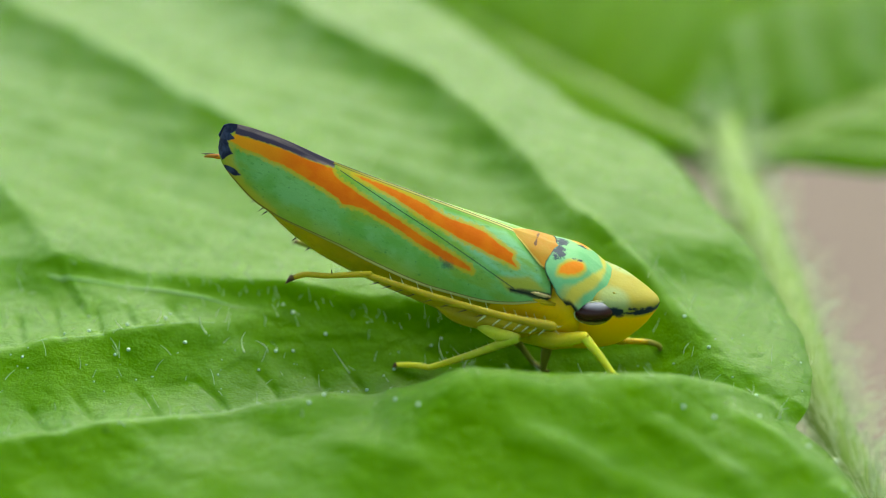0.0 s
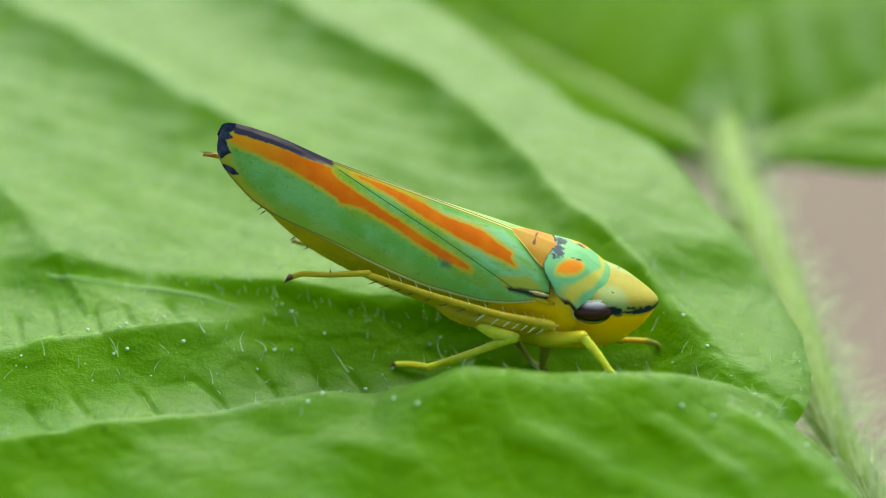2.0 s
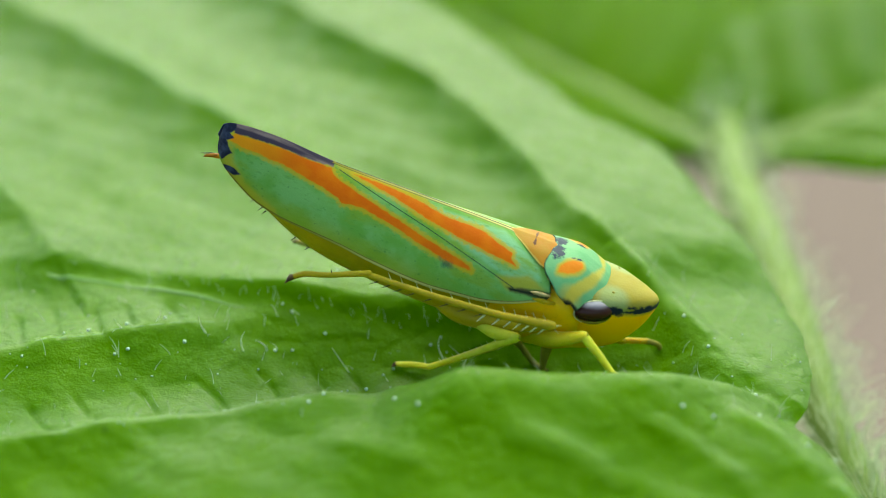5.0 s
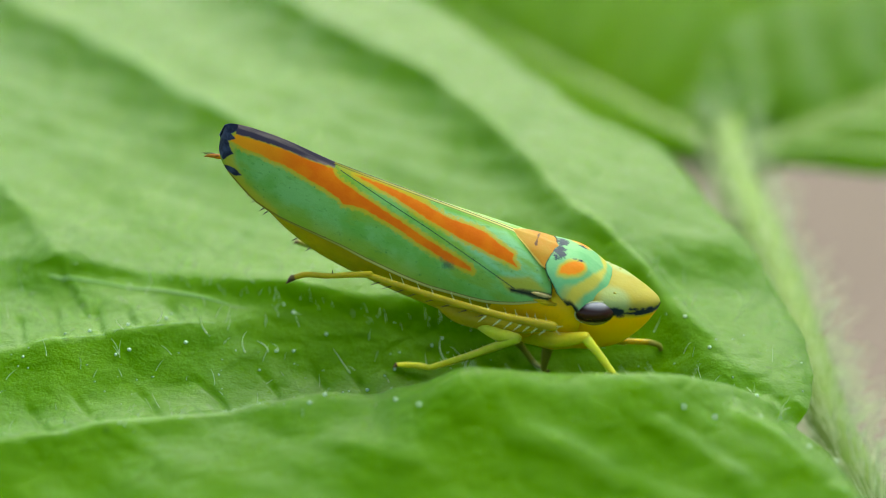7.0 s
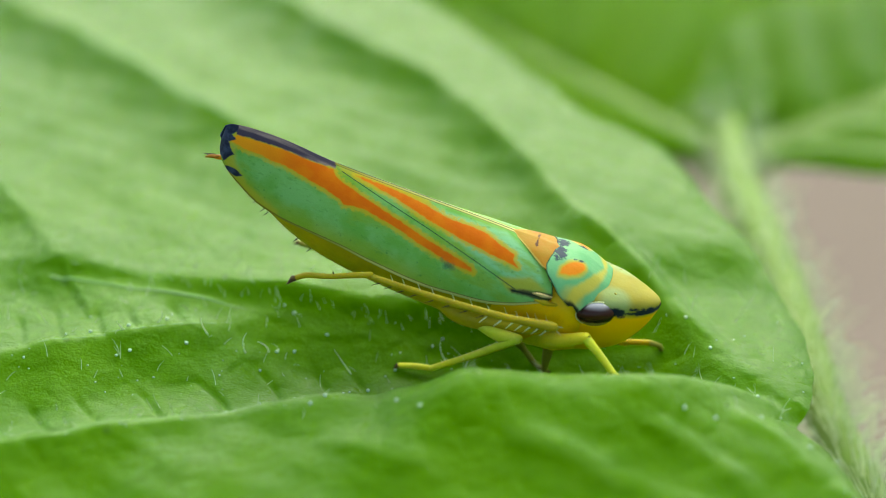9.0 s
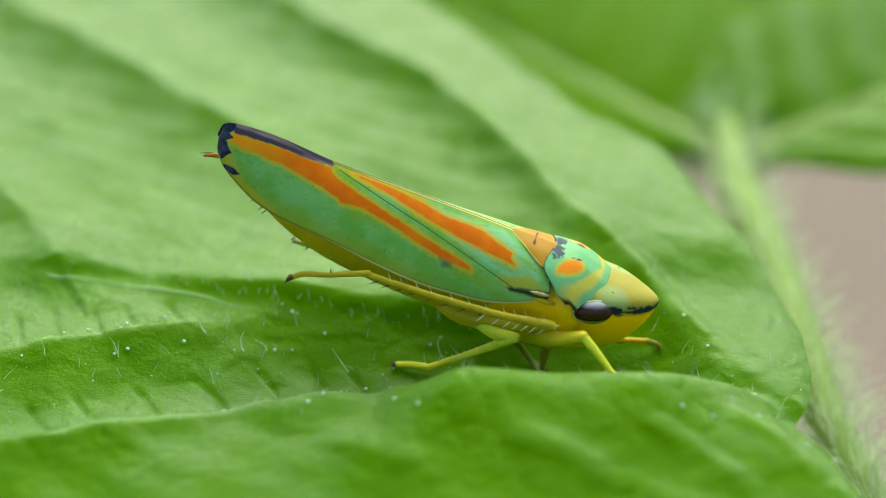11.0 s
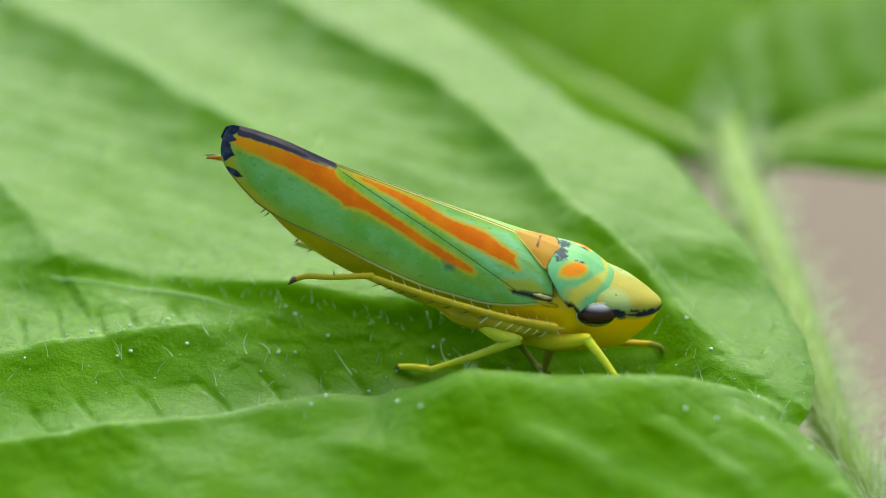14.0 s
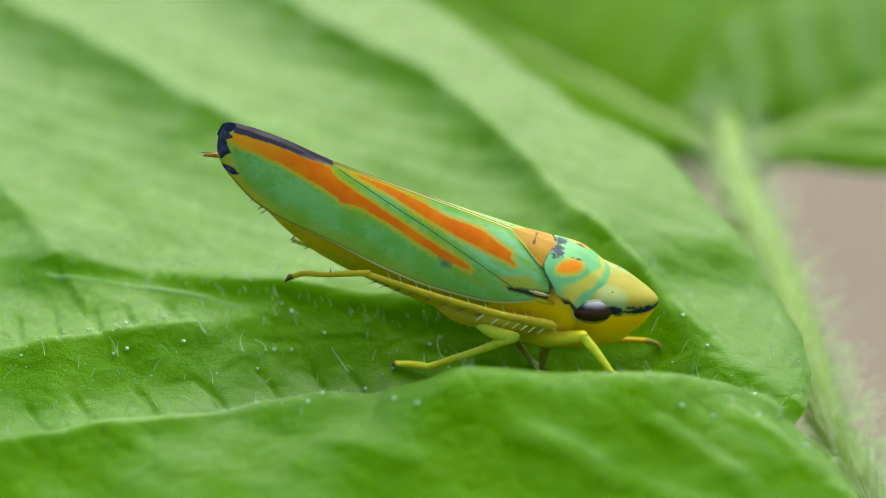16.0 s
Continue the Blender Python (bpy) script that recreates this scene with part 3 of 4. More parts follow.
def build_stem():
    stem = new("plant_stem")
    tagged(stem, "pale green hairy plant stem beyond the leaf margin", "stem")
    low = [(9.6, -4.0, -8.0)] + STEM_PATH
    path = smooth_path([(*q, r) for q, r in zip(low, [0.50, 0.50, 0.48, 0.46, 0.50, 0.54, 0.52, 0.36, 0.22, 0.12, 0.05])], 110)
    v, f = tube_data(path[:, :3], path[:, 3], 40)
    way = v - np.append(np.repeat(path[:, :3], 40, 0), path[[0, -1], :3], 0)
    way /= np.linalg.norm(way, axis=1)[:, None] + 1e-9
    groove = np.clip((way @ np.array((0.10, -0.84, 0.53)) - 0.90) / 0.08, 0, 1)
    link("stalk", v - way * 0.05 * groove[:, None], f, STALK, stem, attrs={"groove": groove})
    rng = random.Random(9)
    p = smooth_path(STEM_PATH, 400)
    pieces = []
    for _ in range(1500):
        c = p[int(300 * rng.random() ** 1.6)]
        a, L = rng.uniform(0, 2 * math.pi), rng.uniform(0.35, 1.0)
        n = np.array([math.cos(a), 0.25 * math.sin(a), math.sin(a)])
        pieces.append(hair_data(c + 0.54 * n, c + (0.54 + L) * n + np.array([0, rng.uniform(-.3, .3), rng.uniform(-.1, .2)]), (0, rng.uniform(-.1, .1), 0.08), 0.013, 4))
    link("hairs", *gather(pieces), HAIR, stem, "fine whitish hairs")


def far_leaf(root, tip, width, up, fold, label, veins=5, curl=0.03, skin=None):
    """A leaf of the same plant: blade folded along its midrib (slopes of its two halves), with side veins."""
    ob = new("leaf")
    tagged(ob, label, "leaf", "leaves behind on the same plant")
    root, tip, up = (np.asarray(v, float) for v in (root, tip, up))
    ax = tip - root
    L = np.linalg.norm(ax)
    ax /= L
    side = np.cross(ax, up)
    side /= np.linalg.norm(side)
    nrm = np.cross(side, ax)
    n, m = 90, 70
    s, q = np.meshgrid(np.linspace(0, 1, n), np.linspace(-1, 1, m), indexing="ij")
    half = width * (np.sin(np.pi * np.clip(s, 0, 1) ** 0.6) ** 0.75 + 0.02)
    w = q * half
    ph = (s * veins - np.abs(q) * 1.3) * 2 * np.pi
    rib = np.exp(-(w / 0.35) ** 2)
    z = fold[0] * np.maximum(w, 0) + fold[1] * np.maximum(-w, 0) - curl * w * w + 0.13 * np.cos(ph) * np.clip(np.abs(w) / 1.0, 0, 1) - 0.15 * rib
    P = root + (s * L)[..., None] * ax + w[..., None] * side + z[..., None] * nrm
    vein = np.maximum(rib * 0.9, np.clip(np.cos(ph) - 0.75, 0, 1) * 1.8)
    b = link("blade", P.reshape(-1, 3), grid_faces(n, m), skin or LEAF_FAR, ob, attrs={"vein": vein})
    t = b.modifiers.new("thickness", "SOLIDIFY")
    t.thickness = 0.15 * MM
    s1 = np.linspace(0, 0.97, 40)
    c = root + (s1 * L)[:, None] * ax - 0.2 * nrm
    link("midrib", *tube_data(c, np.linspace(0.50, 0.14, 40), 12), STEM, ob, "pale green midrib")
    return ob


# ---- the insect ----
# its own space: x forward, y to its left, z up
TURN = Matrix(((0.92718, 0.18730, 0.32442), (-0.18730, 0.98180, -0.03153), (-0.32442, -0.03153, 0.94539))).to_4x4()
INSECT = Matrix.Translation((0, 0, 1.9 * MM)) @ TURN

RIDGE = [(-4.57, 0.47), (-4.54, 0.70), (-4.42, 0.80), (-4.03, 0.87), (-3.48, 0.90), (-2.46, 0.86), (-0.7, 0.91), (1.05, 0.95), (2.2, 0.95)]
COSTA = [(-4.57, 0.45), (-4.52, 0.28), (-4.33, 0.10), (-3.95, -0.10), (-3.42, -0.28), (-2.93, -0.32), (-2.36, -0.30), (-1.78, -0.29), (-1.19, -0.32), (-0.63, -0.33),
         (-0.08, -0.32), (0.45, -0.26), (0.98, -0.18), (1.48, -0.02), (2.06, 0.27), (2.2, 0.32)]
SPREAD = [(-4.57, 0.0), (-4.52, 0.12), (-4.33, 0.30), (-3.95, 0.42), (-3.41, 0.55), (-2.91, 0.66), (-2.17, 0.78), (-1.14, 0.90), (-0.07, 0.97), (0.96, 0.97), (1.6, 0.94), (2.2, 0.88)]
WING_FRONT = [(0, 1.05), (0.15, 1.33), (0.4, 1.84), (0.7, 2.08), (0.9, 2.14), (1, 2.08)]
COS_E, SIN_E = math.cos(radians(30)), math.sin(radians(30))


def chart(r, u):
    """The second coordinate of the wing pattern: down the slope of the roofed wing."""
    return r * SIN_E - u * COS_E


def wing_points(n=240, m=110):
    v = np.linspace(0, 1, m)
    front = curve(WING_FRONT, v)
    s = 1 - np.cos(np.linspace(0, np.pi / 2, n))
    F = -4.57 + s[:, None] * (front + 4.57)[None, :]
    V = np.repeat(v[None, :], n, 0)
    zr, zc, w = curve(RIDGE, F), curve(COSTA, F), curve(SPREAD, F)
    k = np.clip(0.55 + 0.2 * (F + 0.6), 0.55, 0.95)
    r = w * ((1 - k) * V + k * np.sin(V * np.pi / 2))
    u = zr - (zr - zc) * ((1 - k) * V + k * (1 - np.cos(V * np.pi / 2)))
    return F, r, u, V


# pattern of a wing in (forward, chart) millimetres
PATTERNS = {
    "navy": [
        [(-4.55, -0.17), (-4.64, -0.43), (-4.61, -0.68), (-4.34, -0.78), (-4.31, -0.59), (-4.39, -0.51), (-4.28, -0.45), (-4.40, -0.37), (-4.32, -0.27), (-4.20, -0.18), (-4.31, -0.08), (-4.36, 0.01)],
        [(-4.31, 0.07), (-4.19, 0.05), (-4.07, 0.06), (-3.93, 0.13), (-4.02, 0.18), (-4.19, 0.16)],
    ],
    "dusk": [
        [(-4.45, -0.74), (-4.17, -0.81), (-3.50, -0.83), (-2.94, -0.81), (-2.40, -0.76), (-2.40, -0.64), (-2.85, -0.60), (-3.41, -0.61), (-3.84, -0.58), (-4.30, -0.54)],
    ],
    "orange": [
        [(-4.36, -0.40), (-4.28, -0.54), (-3.84, -0.57), (-3.40, -0.60), (-2.84, -0.59), (-2.43, -0.61), (-2.35, -0.53), (-2.23, -0.46), (-1.74, -0.35), (-1.01, -0.20), (-0.29, -0.05), (0.14, 0.03), (0.57, 0.11), (0.65, 0.19), (0.14, 0.18), (-0.34, 0.09), (-0.95, -0.04), (-1.54, -0.13), (-1.81, -0.12), (-1.99, -0.07), (-2.10, -0.14), (-2.41, -0.21), (-2.82, -0.27), (-3.30, -0.34), (-3.52, -0.33), (-3.75, -0.36), (-4.09, -0.34)],
        [(-2.0, -0.655), (-1.6, -0.68), (-1.21, -0.68), (-0.68, -0.645), (-0.15, -0.56), (0.2, -0.575), (0.55, -0.585), (0.88, -0.48), (1.22, -0.40), (1.24, -0.30), (1.37, -0.20), (1.1, -0.225), (0.75, -0.25), (0.29, -0.29), (-0.41, -0.39), (-1.13, -0.54)],
    ],
    "yellow": [
        [(-4.51, -0.18), (-4.40, -0.40), (-4.24, -0.29), (-4.14, -0.05), (-3.80, 0.24), (-3.10, 0.48), (-2.99, 0.66), (-3.66, 0.48), (-4.10, 0.28)],
        [(-2.39, -0.72), (-1.91, -0.76), (-0.58, -0.78), (-0.54, -0.66), (-1.85, -0.62), (-2.28, -0.62)],
        [(1.10, 0.10), (1.66, -0.13), (2.00, 0.01), (1.38, 0.26)],
    ],
    "smudge": [
        [(0.01, 0.18), (0.25, 0.18), (0.34, 0.25), (0.13, 0.31)],
    ],
    "brown": [
        [(1.34, 0.21), (1.61, 0.13), (1.81, 0.08), (2.12, 0.01), (2.19, 0.14), (1.96, 0.20), (1.70, 0.22), (1.44, 0.26)],
    ],
}
SUTURE = [(-2.26, -0.63), (-1.33, -0.43), (-0.36, -0.24), (0.61, -0.02), (1.46, 0.18)]
BASE_LINE = [(1.42, 0.22), (1.73, 0.17), (2.01, 0.12)]
CLAVUS = [(-2.35, -0.62), (-1.88, -0.68), (-0.77, -0.68), (0.97, -0.78), (1.78, -0.40), (1.96, -0.09), (1.32, 0.11), (-0.39, -0.30), (-1.34, -0.47)]


def build_wing(parent, side):
    F, r, u, V = wing_points()
    q = chart(r, u)
    a = {k: inside(PATTERNS[k][0], F, q) for k in PATTERNS}
    for k in PATTERNS:
        for poly in PATTERNS[k][1:]:
            a[k] = np.maximum(a[k], inside(poly, F, q))
    base = near_line(BASE_LINE, F, q)[0]
    d, sgn, _a = near_line(SUTURE, F, q)
    a["suture"] = d * sgn
    a["line"] = np.maximum(0.015 - base, 0.012 - V * (curve(RIDGE, F) - curve(COSTA, F)) - 0.2 * (F < -2.4))
    a["line"] = np.maximum(a["line"], 0.012 - (curve(WING_FRONT, V) - F))
    d_rim = (1 - V) * np.hypot(curve(RIDGE, F) - curve(COSTA, F), curve(SPREAD, F))
    a["rim"] = np.where(F > -4.2, np.clip(0.02 + 0.012 * (F + 3.4), 0.018, 0.05) - d_rim, -1)
    ridge_d = V * (curve(RIDGE, F) - curve(COSTA, F))
    a["rim"] = np.maximum(a["rim"], np.where(F > -2.45, 0.05 - ridge_d, -1))
    a["rear"] = np.clip((-0.4 - F) / 3.8, 0, 1)
    a["rim"] = np.maximum(a["rim"], np.where(V < 0.62, 0.045 - (curve(WING_FRONT, V) - F), -1))
    a["low"] = np.clip((V - 0.72) / 0.28, 0, 1) * np.clip((0.9 - F) / 1.5, 0, 1)
    a["pale"] = np.clip(inside(CLAVUS, F, q) / 0.1, 0, 1)
    # the far wing lies over the near one at the tip
    lap = 0.04 * np.exp(-(F + 4.57) / 0.06) if side > 0 else 0.0
    P = np.stack([F - lap, side * r, u + lap * 0.6], -1).reshape(-1, 3)
    f = grid_faces(*F.shape)
    ob = link("forewing", P, f if side > 0 else f[:, ::-1], WING, parent, "green forewing with two orange stripes and dark blue tip", a)
    t = ob.modifiers.new("thickness", "SOLIDIFY")
    t.thickness, t.offset = 0.025 * MM, -1
    return ob


def loft(name, stations, material, parent, label="", n=60, m=48, flat=1.0, attrs=None):
    """A closed body along x: stations (x, half width, top, edge, bottom); the edge is the height of the widest line."""
    st = np.asarray(stations, float)
    x = st[0, 0] + (st[-1, 0] - st[0, 0]) * (1 - np.cos(np.linspace(0, np.pi, n))) / 2
    hw, top, edge, bot = (curve(st[:, (0, c)], x) for c in (1, 2, 3, 4))
    a = np.linspace(0, 2 * np.pi, m, endpoint=False)
    ca, sa = np.cos(a), np.sin(a)
    X = np.repeat(x[:, None], m, 1)
    Y = hw[:, None] * ca[None, :]
    up = np.maximum(sa, 0) ** flat
    Z = edge[:, None] + (top - edge)[:, None] * up + (edge - bot)[:, None] * np.minimum(sa, 0)[None, :]
    P = np.stack([X, Y, Z], -1)
    at = attrs(X, Y, Z) if attrs else None
    v = np.concatenate([P.reshape(-1, 3), P[0].mean(0)[None], P[-1].mean(0)[None]])
    f = grid_faces(n, m, True)[:, ::-1].tolist() if st[-1, 0] < st[0, 0] else grid_faces(n, m, True).tolist()
    k = n * m
    f += [[k, (j + 1) % m, j] for j in range(m)] + [[k + 1, k - m + j, k - m + (j + 1) % m] for j in range(m)]
    if at:
        at = {key: np.append(val.ravel(), [val[0].mean(), val[-1].mean()]) for key, val in at.items()}
    return link(name, v, f, material, parent, label, at)


def head_marks(X, Y, Z):
    r = np.abs(Y)
    d = Z - curve(HEAD_EDGE, X)
    band = curve([(3.15, 0.08), (3.42, 0.08), (3.49, 0.015), (3.60, 0.02), (3.72, 0.055), (4.1, 0.06)], X) - np.abs(d - 0.005)
    streak = np.where((X > 3.52) & (X < 3.98), 0.018 - np.abs(d - 0.085 + 0.05 * (X - 3.52)), -0.2)
    under = np.where((X > 3.36) & (X < 3.52), 0.024 - np.abs(d + 0.10), -0.2)
    navy = np.where(X > 3.15, np.maximum(np.maximum(band, streak), under), -0.2)
    return {"face": -d - 0.08, "navy": navy, "pale": np.minimum(0.30 - np.hypot(X - 3.22, (r - 0.58) * 1.1), d)}


HEAD_EDGE = [(2.6, 0.42), (2.9, 0.44), (3.1, 0.47), (3.34, 0.52), (3.65, 0.53), (3.9, 0.57), (4.06, 0.62)]
PRON_BACK = [(0, 1.90), (0.3, 1.86), (0.55, 1.82), (0.69, 1.89), (0.83, 2.07), (0.92, 2.2), (1.0, 2.45)]
PRON_FRONT = [(0, 3.05), (0.3, 3.04), (0.5, 3.0), (0.68, 2.91), (0.85, 2.77), (1.0, 2.66)]
SPOT = [(2.11, 0.66), (2.10, 0.54), (2.21, 0.40), (2.34, 0.32), (2.46, 0.30), (2.52, 0.40), (2.46, 0.52), (2.36, 0.60), (2.24, 0.65)]


def pronotum_marks(X, Y, Z):
    r = np.abs(Y)
    spot = inside(SPOT, X, r)
    front = curve(PRON_FRONT, r)
    bow = curve([(0, 0.03), (0.15, 0.05), (0.45, 0.10), (0.75, 0.12), (1.0, 0.1)], r) - np.abs(X - front + curve([(0, 0.16), (0.2, 0.20), (0.5, 0.26), (0.75, 0.28), (1, 0.2)], r))
    olive = 0.15 - np.hypot((X - 2.46) * 0.7, (r - 0.90) * 1.2)
    blot = np.maximum(0.12 - np.hypot((X - 1.99) * 1.0, (r - 0.20) * 0.65), 0.045 - np.hypot((X - 2.38) * 0.6, (r - 0.27) * 1.5))
    return {"orange": spot, "halo": spot + 0.055, "yellow": bow, "olive": olive, "navy": blot,
            "line": np.maximum(0.014 - (X - curve(PRON_BACK, r)), r - 0.965)}


def build_plate(name, front, back, half, lift, material, parent, label, marks, drop=None, top=0.95, n=50, m=50):
    """A domed shield: front and back borders as functions of |y|, arched across."""
    y = np.linspace(-half, half, m)
    r = np.abs(y)
    s = np.linspace(0, 1, n)
    fr, bk = curve(front, r), curve(back, r)
    X = bk[None, :] + s[:, None] * (fr - bk)[None, :]
    Y = np.repeat(y[None, :], n, 0)
    Z = curve(top, X) - curve(drop, np.abs(Y)) + lift * np.sin(np.pi * s)[:, None] * np.ones_like(Y)
    ob = link(name, np.stack([X, Y, Z], -1).reshape(-1, 3), grid_faces(n, m), material, parent, label, marks(X, Y, Z))
    t = ob.modifiers.new("thickness", "SOLIDIFY")
    t.thickness, t.offset = 0.05 * MM, -1
    return ob


def spines_along(leg, path, places, length, lean, material, radius=0.012):
    """Single spines: (place along the path, sideways direction)."""
    p = smooth_path(path, 60)
    for s, (dx, dy, dz) in places:
        c = p[int(s * 59)]
        d = np.array([dx, dy, dz], float)
        d = d / np.linalg.norm(d) + np.array(lean)
        v, f = tube_data(np.array([c, c + d * length * 0.5, c + d * length]), [radius, radius * 0.8, radius * 0.2], 6)
        link("spine", v, f, material, leg)


def build_leg(parent, name, femur, tibia, tarsus, radii, mats, label, claw=1.0):
    leg = tube(name, femur, radii[0], mats[0], parent, label)
    tube("tibia", tibia, radii[1], mats[1], leg)
    tube("tarsus", tarsus, radii[2], mats[2], leg)
    if claw:
        e, d = np.asarray(tarsus[-1], float), np.asarray(tarsus[-1], float) - np.asarray(tarsus[-2], float)
        d /= np.linalg.norm(d)
        for k in (-1, 1):
            v, f = tube_data(np.array([e, e + claw * (d * 0.06 + [0, k * 0.04, 0]), e + claw * (d * 0.1 + [0, k * 0.05, -0.04])]), [0.032 * claw, 0.026 * claw, 0.008], 8)
            link("claw", v, f, CLAW, leg)
    return leg


def build_insect():
    bug = new("leafhopper")
    bug.matrix_world = INSECT
    tagged(bug, "green and orange striped leafhopper with yellow head feeding on the leaf", "insect")
    for side in (-1, 1):
        build_wing(bug, side)
    loft("abdomen", [(-4.2, 0.05, 0.12, 0.05, -0.02), (-3.75, 0.26, 0.3, -0.05, -0.32), (-3.28, 0.40, 0.4, -0.15, -0.58), (-2.7, 0.52, 0.5, -0.25, -0.84), (-2.0, 0.66, 0.6, -0.25, -1.02),
                     (-1.2, 0.74, 0.65, -0.22, -1.10), (-0.3, 0.80, 0.7, -0.2, -1.12), (0.6, 0.84, 0.75, -0.12, -1.12), (1.4, 0.75, 0.75, 0.0, -0.9)], OLIVE, bug, "olive yellow abdomen below the wings")
    loft("thorax", [(0.7, 0.55, 0.6, -0.1, -0.8), (1.2, 0.78, 0.75, 0.0, -1.08), (1.9, 0.86, 0.8, 0.1, -1.12), (2.5, 0.88, 0.8, 0.2, -1.05), (2.95, 0.7, 0.8, 0.2, -0.85)], YELLOW, bug, "yellow thorax")
    loft("head", [(2.62, 0.74, 0.72, 0.42, -0.95), (2.9, 0.80, 0.80, 0.44, -0.86), (3.1, 0.78, 0.81, 0.47, -0.78), (3.34, 0.68, 0.81, 0.52, -0.66), (3.65, 0.49, 0.80, 0.53, -0.44),
                  (3.88, 0.31, 0.77, 0.56, -0.08), (4.0, 0.18, 0.74, 0.60, 0.22), (4.07, 0.03, 0.68, 0.63, 0.52)], HEAD, bug, "yellow pointed head with a black band", attrs=head_marks, n=90, m=80, flat=0.7)
    build_plate("scutellum", [(0, 1.95), (0.3, 1.91), (0.62, 1.86)], [(0, 0.98), (0.28, 1.31), (0.5, 1.61), (0.62, 1.80)], 0.62, 0.02, SCUTE, bug, "small orange triangular scutellum",
                lambda X, Y, Z: {"yellow": 0.035 - (X - curve([(0, 0.98), (0.28, 1.31), (0.5, 1.61), (0.62, 1.80)], np.abs(Y))), "navy": 0.016 - np.hypot((X - 1.53 - 0.2 * np.abs(Y) ** 2), np.maximum(np.abs(Y) - 0.24, 0))},
                drop=[(0, 0.0), (0.3, 0.055), (0.62, 0.20)], top=[(0.9, 0.945), (1.3, 0.955), (2.0, 0.985)])
    build_plate("pronotum", PRON_FRONT, PRON_BACK, 1.0, 0.06, PRONOTUM, bug,
                "green arched pronotum with orange spots", pronotum_marks, drop=[(0, 0.0), (0.3, 0.03), (0.6, 0.16), (0.85, 0.34), (1.0, 0.52)],
                top=[(1.7, 0.97), (2.3, 0.98), (2.7, 0.91), (3.1, 0.80)], n=60, m=80)
    for side in (-1, 1):
        c, rad = np.array((2.98, side * 0.72, 0.38)), np.array((0.365, 0.23, 0.245))
        v, f = ball_data((0, 0, 0), rad, 28)
        band = v[:, 2] / 0.245
        rot = np.array(Euler((0, radians(-14), side * radians(-22))).to_matrix())
        link("eye", v @ rot.T + c, f, EYES, bug, "large dark glossy compound eye", {"band": band})
        a = np.linspace(0, 2 * np.pi, 41)
        ring = np.stack([0.372 * np.cos(a), np.full(41, side * 0.02), 0.25 * np.sin(a)], 1) @ rot.T + c
        link("eye_rim", *tube_data(ring, np.full(41, 0.013), 6), SPINE, bug, "thin cream rim round the eye")
        v, f = ball_data((3.19, side * 0.46, 0.755), (0.03, 0.03, 0.02), 10)
        link("ocellus", v, f, LEG_OLIVE, bug, "small pale ocellus")
    tube("beak", [(2.5, 0, -0.95), (2.55, 0, -1.3), (2.62, 0, -1.62)], [0.13, 0.09, 0.05], LEG_OLIVE, bug, "olive brown sucking beak")
    # a flat cap of the costal vein at the wing base
    tube("tegula", [(1.78, -0.945, 0.40), (1.94, -0.95, 0.43), (2.12, -0.91, 0.44)], [0.012, 0.036, 0.022], PLATE, bug, "cream wing base plate")
    tube("wing_hinge", [(1.86, -0.90, 0.26), (2.06, -0.90, 0.28), (2.26, -0.86, 0.30)], [0.015, 0.05, 0.03], OLIVE, bug, "brown wing hinge")
    # olive is a darker leg tone: the far side's shade put into the colour
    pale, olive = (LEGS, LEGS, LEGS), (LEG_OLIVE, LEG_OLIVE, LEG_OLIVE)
    # hind legs
    tib = [(2.35, -1.25, 0.08), (1.56, -1.25, -0.09), (0.09, -1.15, -0.34), (-1.05, -1.05, -0.49)]
    leg = build_leg(bug, "hind_leg", [(0.1, -0.45, -0.82), (0.75, -0.6, -0.78), (1.61, -0.9, -0.41), (2.29, -1.2, 0.04)], tib,
                    [(-1.06, -1.05, -0.46), (-1.39, -1.05, -0.63), (-1.77, -1.05, -0.83), (-2.17, -1.05, -0.99), (-2.32, -1.05, -1.12)],
                    ([0.04, 0.2, 0.18, 0.10], [0.095, 0.075, 0.065, 0.06], [0.062, 0.056, 0.052, 0.056, 0.05]), (OLIVE, SHIN, SHIN), "hind leg with a long spiny shin", 1.5)
    spines_along(leg, tib, [(0.02 + 0.07 * i, (-0.7, -0.5, -0.75)) for i in range(7)], 0.27, (0.1, 0, -0.1), SPINE, 0.018)
    spines_along(leg, tib, [(0.44 + 0.068 * i, (-0.8, -0.35, -0.75)) for i in range(8)], 0.24, (-0.2, 0, 0), DARK_SPINE, 0.016)
    spines_along(leg, tib, [(0.05 + 0.075 * i, (-0.6, 0.1, 1.0)) for i in range(12)], 0.19, (-0.2, 0, 0), SPINE, 0.010)
    spines_along(leg, tib, [(0.0, (0.9, -0.4, -0.3)), (0.0, (0.8, -0.2, 0.5)), (1.0, (-0.9, 0, -0.3)), (1.0, (-0.9, 0, 0.1))], 0.2, (0, 0, 0), SPINE, 0.012)
    foot = [(-1.06, -1.05, -0.46), (-1.39, -1.05, -0.63), (-1.77, -1.05, -0.83), (-2.17, -1.05, -0.99), (-2.32, -1.05, -1.12)]
    spines_along(leg, foot, [(0.05, (-0.6, -0.1, -0.9)), (0.52, (-0.6, -0.1, -0.9)), (0.74, (-0.6, -0.1, -0.9)), (0.45, (-0.3, 0, 1.0))], 0.12, (-0.2, 0, 0), DARK_SPINE, 0.016)
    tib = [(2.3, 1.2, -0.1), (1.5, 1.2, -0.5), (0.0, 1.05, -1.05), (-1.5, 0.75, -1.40)]
